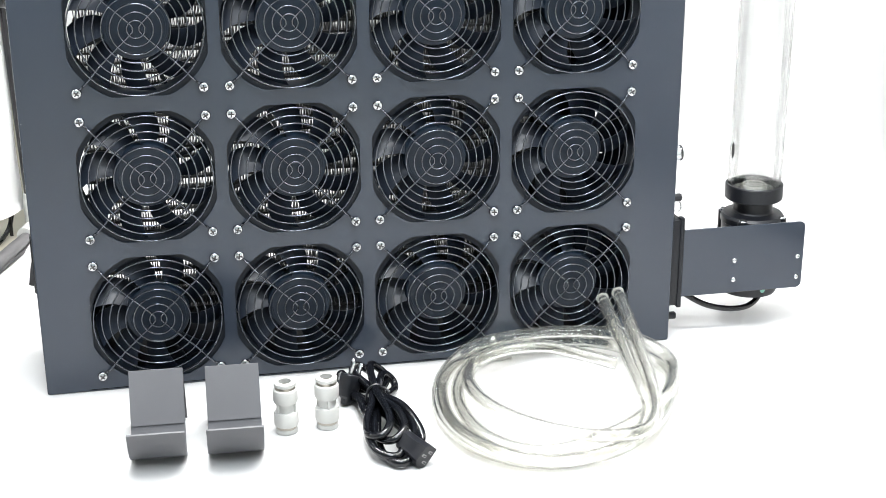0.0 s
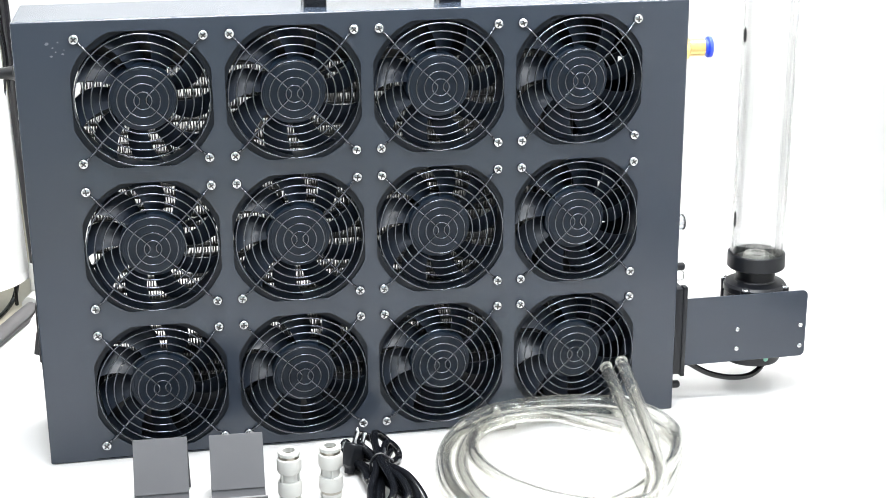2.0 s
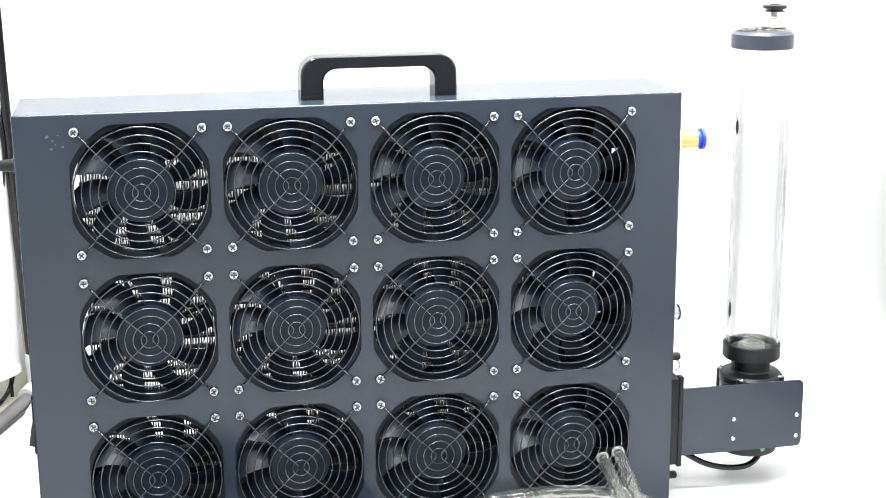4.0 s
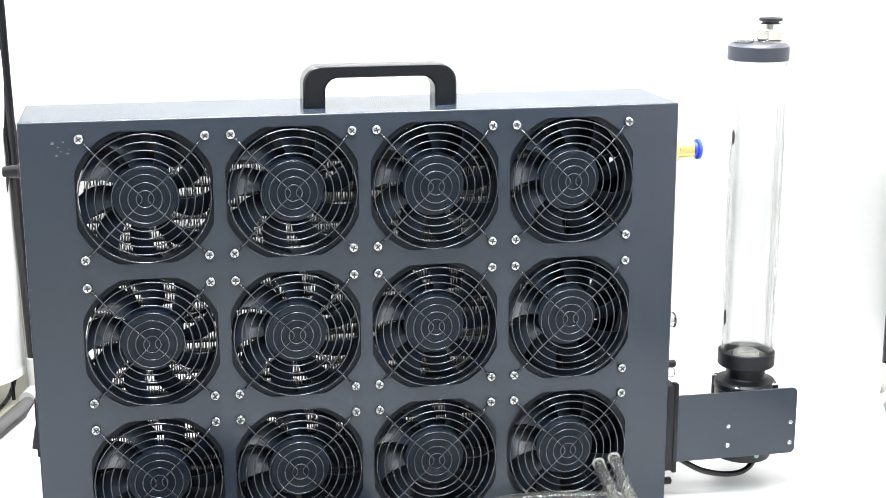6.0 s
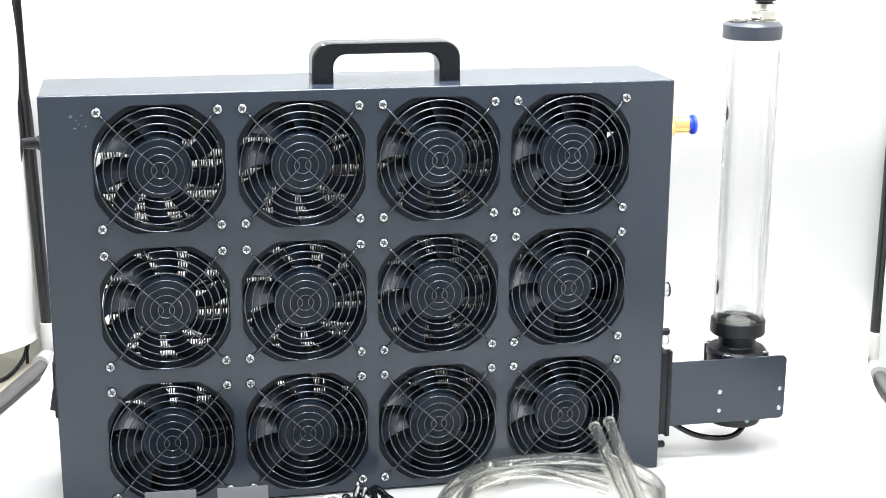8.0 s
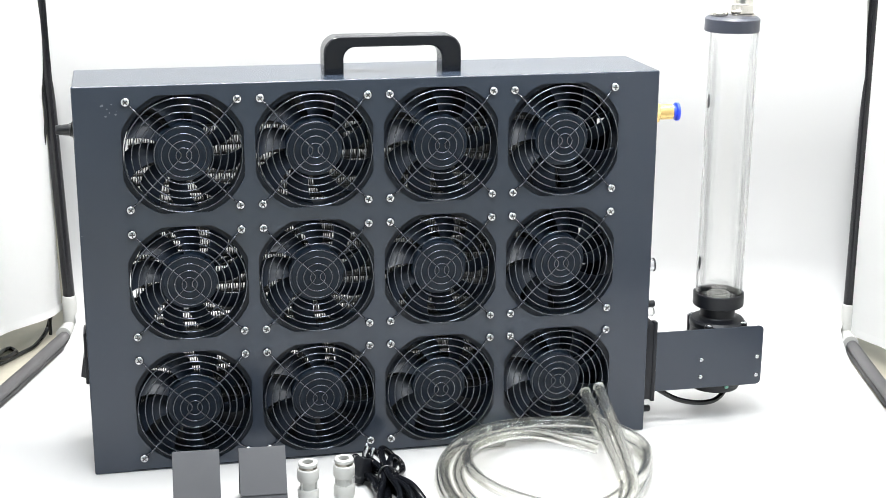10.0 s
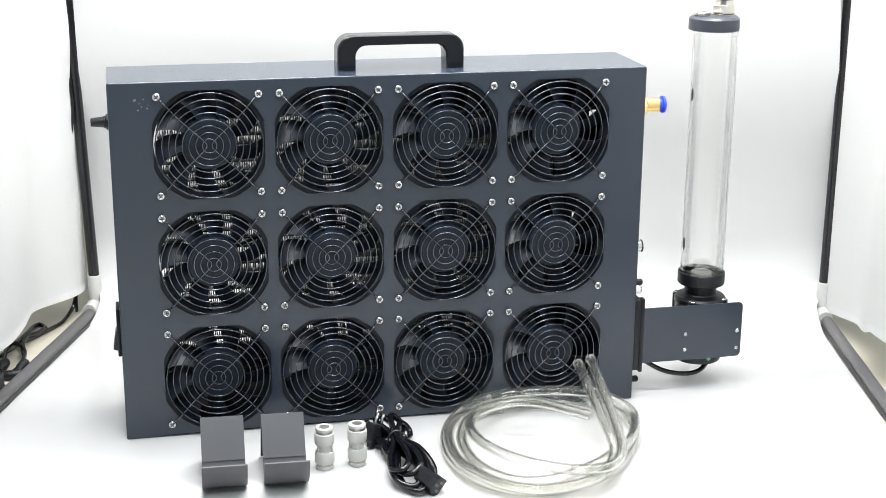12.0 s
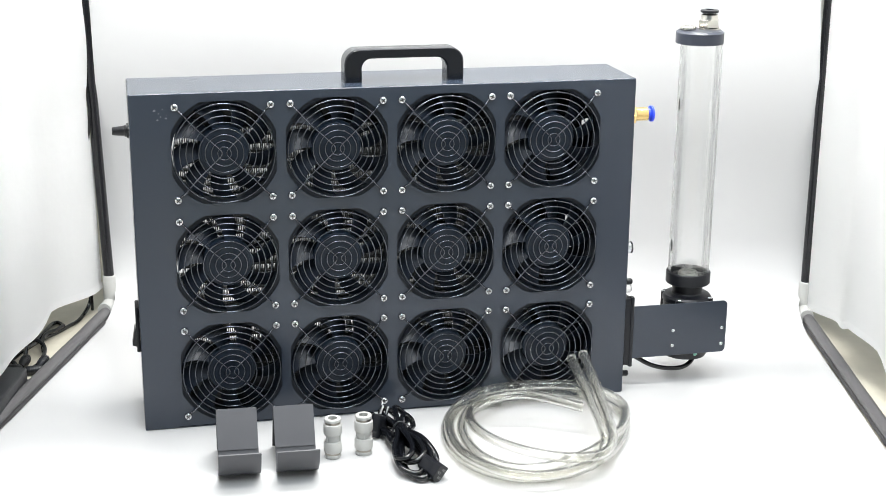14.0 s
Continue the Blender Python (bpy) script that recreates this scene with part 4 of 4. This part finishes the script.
def mains_lead():
    base = thing("mains_lead", "black mains lead bundled with a twist tie", "mains lead")
    r = 0.0034
    top, bot = Vector((0.2297, -0.0452, 0)), Vector((0.2325, -0.1855, 0))
    u = (bot - top).normalized()
    v = Vector((-u.y, u.x, 0))
    length = (bot - top).length

    def at(f, w, z):
        q = 0.35 * math.exp(-((f - 0.5) / 0.14) ** 2)
        w, z = w * (1 - q), z * (1 - q) + 0.0145 * q
        f = f * 0.78 if f < 0.5 else 0.39 + (f - 0.5) * 1.22      # gathered nearer the plug end
        return top + u * (length * f) + v * w + Vector((0, 0, z))

    strands = (
        ((0.06, 0.004, 0.018), (0.01, -0.006, 0.024), (0.10, -0.012, 0.022), (0.50, -0.004, 0.026), (0.78, -0.016, 0.016), (0.98, -0.014, 0.010), (1.02, 0.004, 0.008), (0.82, 0.014, 0.018), (0.53, 0.003, 0.028)),
        ((0.10, 0.018, 0.012), (0.04, 0.011, 0.022), (0.12, 0.003, 0.028), (0.50, 0.000, 0.032), (0.80, 0.003, 0.024), (0.93, -0.006, 0.020), (0.88, -0.017, 0.016), (0.70, -0.013, 0.013), (0.50, -0.002, 0.015)),
        ((0.04, -0.014, 0.012), (0.00, -0.021, 0.017), (0.10, -0.023, 0.010), (0.46, -0.007, 0.009), (0.76, 0.014, 0.008), (0.93, 0.022, 0.006), (0.86, 0.027, 0.013), (0.68, 0.020, 0.022), (0.50, 0.006, 0.022)),
        ((0.16, 0.024, 0.006), (0.09, 0.021, 0.014), (0.17, 0.012, 0.020), (0.50, 0.004, 0.014), (0.84, -0.008, 0.005), (1.04, -0.004, 0.005), (1.06, 0.010, 0.006), (0.86, 0.024, 0.012), (0.52, 0.008, 0.011)),
        ((0.20, -0.018, 0.006), (0.14, -0.010, 0.007), (0.24, 0.004, 0.010), (0.52, 0.002, 0.020), (0.74, 0.010, 0.026), (0.90, 0.012, 0.022), (0.96, 0.000, 0.016), (0.84, -0.010, 0.012), (0.54, -0.006, 0.010)),
    )
    for s in strands:
        bm = bmesh.new()
        sweep(bm, smooth_path([at(*p) for p in s], 8, closed=True), r, 12, closed=True)
        part("cable_turn", bm, CABLE, base, "glossy black cable turn")
    bm = bmesh.new()
    sweep(bm, smooth_path([at(0.52, 0.004, 0.008), at(0.60, -0.014, 0.012), at(0.42, -0.017, 0.011), at(0.30, -0.016, 0.011)], 8), r, 12)
    part("cable_turn", bm, CABLE, base)
    bm = bmesh.new()
    sweep(bm, smooth_path([at(0.52, 0.006, 0.012), at(0.70, 0.021, 0.018), at(0.84, 0.022, 0.015), at(0.92, 0.019, 0.012)], 8), r, 12)
    part("cable_turn", bm, CABLE, base)
    # twist tie
    bm = bmesh.new()
    ring = [at(0.50, 0.0125 * math.cos(a) + 0.0005, 0.0200 + 0.0172 * math.sin(a)) for a in [2 * math.pi * k / 28 for k in range(28)]]
    sweep(bm, ring, 0.0011, 6, closed=True)
    sweep(bm, smooth_path([at(0.50, 0.006, 0.034), at(0.47, 0.009, 0.036), at(0.43, 0.009, 0.036)], 5), 0.0010, 6)
    sweep(bm, smooth_path([at(0.50, 0.006, 0.034), at(0.53, 0.011, 0.034), at(0.56, 0.015, 0.031)], 5), 0.0010, 6)
    part("twist_tie", bm, BLACK, base, "thin black twist tie")
    # appliance connector
    bm = bmesh.new()
    hw, hh = 0.0115, 0.0085
    sect = [(-hw, -hh), (hw, -hh), (hw, hh * 0.35), (hw * 0.62, hh), (-hw * 0.62, hh), (-hw, hh * 0.35)]
    rings = []
    for d, k in ((-0.018, 0.45), (-0.014, 0.55), (-0.012, 0.86), (0.010, 0.92), (0.0115, 1.0), (0.021, 1.0), (0.0215, 0.95)):
        rings.append([bm.verts.new((x * k, -d, z * k)) for x, z in sect])
    for a, b in zip(rings, rings[1:]):
        for i in range(6):
            bm.faces.new((a[i], a[(i + 1) % 6], b[(i + 1) % 6], b[i]))
    bm.faces.new(rings[0])
    bm.faces.new(rings[-1])
    plug = part("appliance_plug", bm, MATT_BLACK, base, "black three-pole appliance connector")
    plug.matrix_basis = Matrix.Translation((0.2468, -0.1845, 0.0125)) @ Euler((radians(14), radians(-48), radians(18))).to_matrix().to_4x4() @ Matrix.Diagonal((0.85, 0.85, 0.85, 1))
    for x, z in ((-0.0055, -0.0025), (0.0055, -0.0025), (0.0, 0.0030)):
        bm = bmesh.new()
        box(bm, x - 0.0014, x + 0.0014, -0.0222, -0.0210, z - 0.0026, z + 0.0026)
        part("pin_slot", bm, SLOT_GREY, plug, "pale edged contact slot")
        # Raised black block; its colour stands in for the darkness inside the contact.
        bm = bmesh.new()
        box(bm, x - 0.0008, x + 0.0008, -0.0224, -0.0215, z - 0.0019, z + 0.0019)
        part("hole_shade", bm, BLACK, plug)
    # wall plug
    bm = bmesh.new()
    rings = []
    for d, k in ((-0.022, 0.40), (-0.016, 0.50), (-0.013, 0.75), (0.004, 1.0), (0.011, 1.0), (0.012, 0.94)):
        rings.append([bm.verts.new((0.0125 * k * math.copysign(abs(math.cos(a)) ** 0.5, math.cos(a)), d, 0.0095 * k * math.copysign(abs(math.sin(a)) ** 0.5, math.sin(a)))) for a in [2 * math.pi * i / 20 for i in range(20)]])
    for a, b in zip(rings, rings[1:]):
        for i in range(20):
            bm.faces.new((a[i], a[(i + 1) % 20], b[(i + 1) % 20], b[i]))
    bm.faces.new(rings[0])
    bm.faces.new(rings[-1])
    wall_plug = part("wall_plug", bm, MATT_BLACK, base, "black mains plug with flat pins")
    wall_plug.matrix_basis = Matrix.Translation((0.2128, -0.0710, 0.0170)) @ Euler((radians(66), radians(10), radians(-24))).to_matrix().to_4x4() @ Matrix.Rotation(radians(55), 4, "Y") @ Matrix.Diagonal((0.78, 0.78, 0.78, 1))
    for x in (-0.0060, 0.0060):
        bm = bmesh.new()
        box(bm, x - 0.0008, x + 0.0008, 0.012, 0.027, 0.0000, 0.0062, 0.0004)
        part("flat_pin", bm, STEEL, wall_plug, "flat steel pin")
    bm = bmesh.new()
    lathe(bm, [(0, 0.012), (0.0022, 0.012), (0.0022, 0.028), (0.0012, 0.030), (0, 0.030)], axis="y", seg=14, centre=(0, 0, -0.0040))
    part("earth_pin", bm, STEEL, wall_plug, "round steel earth pin")


mains_lead()


# ---------------------------------------------------------------- clear hoses
HR, HB = 0.0060, 0.0044
CX, CY = 0.3900, -0.1125


def loop_point(deg, rx, ry, z, dx=0.0, dy=0.0):
    a = radians(deg)
    return (CX + dx + rx * math.cos(a), CY + dy + ry * math.sin(a), z)


def clear_hose(label, points):
    base = thing("clear_hose", label, "hose", group="coiled clear hoses")
    bm = bmesh.new()
    sweep(bm, smooth_path(points, 9), HR, 20, inner=HB)
    wall = part("hose_wall", bm, HOSE, base, sharp=60)
    wall.data.materials.append(HOSE_END)
    wall.data.materials.append(BORE)
    return base


# heading round the coil, distance from its middle and height, turn by turn
FIRST = ((-57, 0.098, 0.026), (-73, 0.110, 0.013), (-97, 0.113, 0.0065), (-118, 0.120, 0.0065), (-142, 0.116, 0.0065), (-170, 0.107, 0.0065),
         (-201, 0.106, 0.0065), (-226, 0.112, 0.010), (-246, 0.108, 0.020), (-275, 0.097, 0.026), (-309, 0.104, 0.028), (-330, 0.117, 0.024), (-348, 0.116, 0.019), (-377, 0.096, 0.017),
         (-410, 0.087, 0.017), (-434, 0.092, 0.0165), (-461, 0.113, 0.0175), (-480, 0.121, 0.0175), (-503, 0.108, 0.0175), (-538, 0.090, 0.0185), (-568, 0.082, 0.024), (-589, 0.064, 0.033),
         (-628, 0.043, 0.037), (-687, 0.040, 0.034), (-711, 0.057, 0.030))
SECOND = ((-60, 0.112, 0.036), (-72, 0.124, 0.0300), (-88, 0.117, 0.0285), (-110, 0.101, 0.0285), (-138, 0.087, 0.0285), (-169, 0.080, 0.0285),
          (-203, 0.078, 0.026), (-241, 0.083, 0.021), (-279, 0.105, 0.0135), (-305, 0.116, 0.0125), (-330, 0.123, 0.0075), (-353, 0.112, 0.0065), (-398, 0.094, 0.0065), (-443, 0.122, 0.0175),
          (-466, 0.136, 0.0175), (-486, 0.132, 0.0175), (-513, 0.116, 0.0175), (-548, 0.102, 0.0175), (-573, 0.096, 0.021), (-604, 0.103, 0.0085), (-620, 0.102, 0.0065))
first = [(0.4560, -0.0280, 0.0616), (0.4551, -0.0600, 0.0540), (0.4527, -0.0950, 0.0481), (0.4499, -0.1300, 0.0422), (0.4472, -0.1650, 0.0365)] + [loop_point(d, r, r, z) for d, r, z in FIRST]
second = [(0.4714, -0.0260, 0.0651), (0.4691, -0.0580, 0.0575), (0.4657, -0.0920, 0.0515), (0.4611, -0.1300, 0.0468), (0.4553, -0.1680, 0.0430)] + [loop_point(d, r, r, z) for d, r, z in SECOND]
hose_a = clear_hose("coiled clear plastic hose with one end leaning up", first)
hose_b = clear_hose("coiled clear plastic hose crossing the other coil", second)


def wrap_print(hose, points, share, flat_verts, flat_faces):
    """Lay flat lettering on the hose wall, from a share of its length onwards, turned to the open side."""
    path = smooth_path(points, 9)
    run = [0.0]
    for a, b in zip(path, path[1:]):
        run.append(run[-1] + (b - a).length)
    out = []
    for x, y in flat_verts:
        d = min(max(share * run[-1] + x, 0.0), run[-1] - 1e-6)
        i = max(k for k in range(len(run) - 1) if run[k] <= d)
        f = (d - run[i]) / (run[i + 1] - run[i])
        p = path[i].lerp(path[i + 1], f)
        t0 = (path[min(i + 1, len(path) - 1)] - path[max(i - 1, 0)]).normalized()
        t1 = (path[min(i + 2, len(path) - 1)] - path[i]).normalized()
        t = t0.lerp(t1, f).normalized()
        up = (Vector((0, 0, 1)) - t * t.z).normalized()
        side = t.cross(up)
        toward = Vector((-0.25, -0.75, 0.61))
        phi = math.atan2(toward.dot(side), toward.dot(up)) - y / HR
        out.append(p + (HR + 0.00012) * (up * math.cos(phi) + side * math.sin(phi)))
    me = bpy.data.meshes.new("lettering")
    me.from_pydata(out, [], flat_faces)
    me.materials.append(PRINT)
    part("lettering", me, None, hose, "pale printed lettering along the hose")


def flat_text(words, size):
    cu = bpy.data.curves.new("lettering_source", "FONT")
    cu.body, cu.size, cu.align_y, cu.resolution_u = words, size, "CENTER", 2
    ob = new("lettering_source", cu)
    bpy.context.view_layer.update()
    me = bpy.data.meshes.new_from_object(ob.evaluated_get(bpy.context.evaluated_depsgraph_get()))
    verts = [(v.co.x, v.co.y) for v in me.vertices]
    faces = [tuple(p.vertices) for p in me.polygons]
    bpy.data.objects.remove(ob)
    bpy.data.curves.remove(cu)
    bpy.data.meshes.remove(me)
    return verts, faces


def flat_bars(count, size):
    """Plain bars where the printed words cannot be read."""
    verts, faces = [], []
    for k in range(count):
        b = len(verts)
        x = k * size * 0.85
        verts += [(x, -size * 0.32), (x + size * 0.5, -size * 0.32), (x + size * 0.5, size * 0.32), (x, size * 0.32)]
        faces.append((b, b + 1, b + 2, b + 3))
    return verts, faces


def turned_round(verts, faces):
    """The same lettering read from the other way along the hose."""
    long = max(x for x, _ in verts)
    return [(long - x, -y) for x, y in verts], faces


wrap_print(hose_a, first, 0.962, *flat_bars(7, 0.0034))
wrap_print(hose_a, first, 0.980, *flat_text("PU TUBE", 0.0052))
wrap_print(hose_b, second, 0.185, *turned_round(*flat_text("TECHNOLOGY  PU TUBE", 0.0050)))
wrap_print(hose_b, second, 0.240, *flat_bars(20, 0.0034))


# ---------------------------------------------------------------- beside the tent
def adapter():
    base = thing("power_adapter", "black power supply brick on the table beside the foot bar", "power supply", at=(-0.2283, 0.1070, -0.004), turn=-14)
    bm = bmesh.new()
    box(bm, -0.028, 0.028, -0.060, 0.060, 0.0, 0.034, 0.003, 3)
    part("housing", bm, MATT_BLACK, base)
    bm = bmesh.new()
    box(bm, -0.0284, 0.0284, -0.0604, 0.0604, 0.0165, 0.0175)
    part("seam", bm, BLACK, base)


adapter()


def loose_cables():
    def run(points, rad, label):
        base = thing("loose_cable", label, "cable", at=(0, 0, 0), group="cables beside the tent")
        bm = bmesh.new()
        sweep(bm, smooth_path(points, 8), rad, 10)
        part("jacket", bm, CABLE, base)

    run(((-0.1087, 0.4649, 0.030), (-0.1153, 0.4556, 0.006), (-0.1288, 0.4145, -0.0012), (-0.1438, 0.3885, -0.0012), (-0.1585, 0.3655, -0.0012), (-0.1764, 0.3370, 0.001), (-0.1933, 0.3005, 0.003),
         (-0.2129, 0.2618, 0.002), (-0.2318, 0.2248, 0.0), (-0.2566, 0.1973, 0.0)), 0.0028, "black cable running along the foot bar")
    run(((-0.1844, 0.3188, 0.006), (-0.1727, 0.3586, 0.005), (-0.1668, 0.3933, 0.001), (-0.1595, 0.4087, -0.0012), (-0.1517, 0.3973, -0.0012), (-0.1504, 0.3779, 0.004), (-0.1586, 0.3605, 0.0045),
         (-0.1703, 0.3446, 0.006), (-0.1757, 0.3268, 0.004), (-0.1745, 0.3031, 0.001), (-0.1711, 0.2679, 0.001)), 0.0028, "black cable looped on the table")
    run(((-0.1958, 0.2691, 0.004), (-0.1933, 0.2929, 0.010), (-0.1851, 0.3018, 0.013), (-0.1754, 0.2949, 0.011), (-0.1709, 0.2770, 0.007), (-0.1743, 0.2538, 0.003), (-0.1821, 0.2368, 0.0), (-0.1921, 0.2252, 0.0),
         (-0.2213, 0.2152, 0.0)), 0.0028, "black cable loop ending beside two plugs")
    run(((-0.2455, 0.2572, 0.000), (-0.2256, 0.2492, 0.004), (-0.2098, 0.2431, 0.006), (-0.2041, 0.2272, 0.002), (-0.2065, 0.2022, 0.0)), 0.0028, "short black cable beside the power supply")
    # cable that hangs along the rear post
    run(tuple(tent_point(u - 0.0275 * z, -0.010, z) for u, z in ((0.006, 0.90), (0.002, 0.62), (-0.002, 0.50), (-0.004, 0.43), (-0.0075, 0.353), (-0.0030, 0.303), (-0.0045, 0.275), (-0.0130, 0.227),
                                                                 (-0.0200, 0.150), (-0.0220, 0.060), (-0.0240, 0.004))), 0.0020, "thin black cable hanging along the post")
    for x, y, turn in ((-0.1955, 0.2551, 170), (-0.1722, 0.2471, 165), (-0.2100, 0.2282, 80), (-0.1812, 0.2182, 95)):
        base = thing("cable_plug", "small black barrel plug on the table", "plug", at=(x, y, -0.004), turn=turn, group="barrel plugs")
        bm = bmesh.new()
        lathe(bm, [(0, -0.012), (0.0045, -0.012), (0.0062, -0.008), (0.0062, 0.010), (0.0040, 0.014), (0.0034, 0.022), (0, 0.022)], axis="y", seg=18, centre=(0, 0, 0.0063))
        sleeve = part("sleeve", bm, MATT_BLACK, base)
        for k in range(3):
            bm = bmesh.new()
            ring_of(bm, 0.0062, 0.0004, (0, -0.004 + 0.005 * k, 0.0063), seg=18)
            part("grip_ring", bm, BLACK, sleeve)


loose_cables()
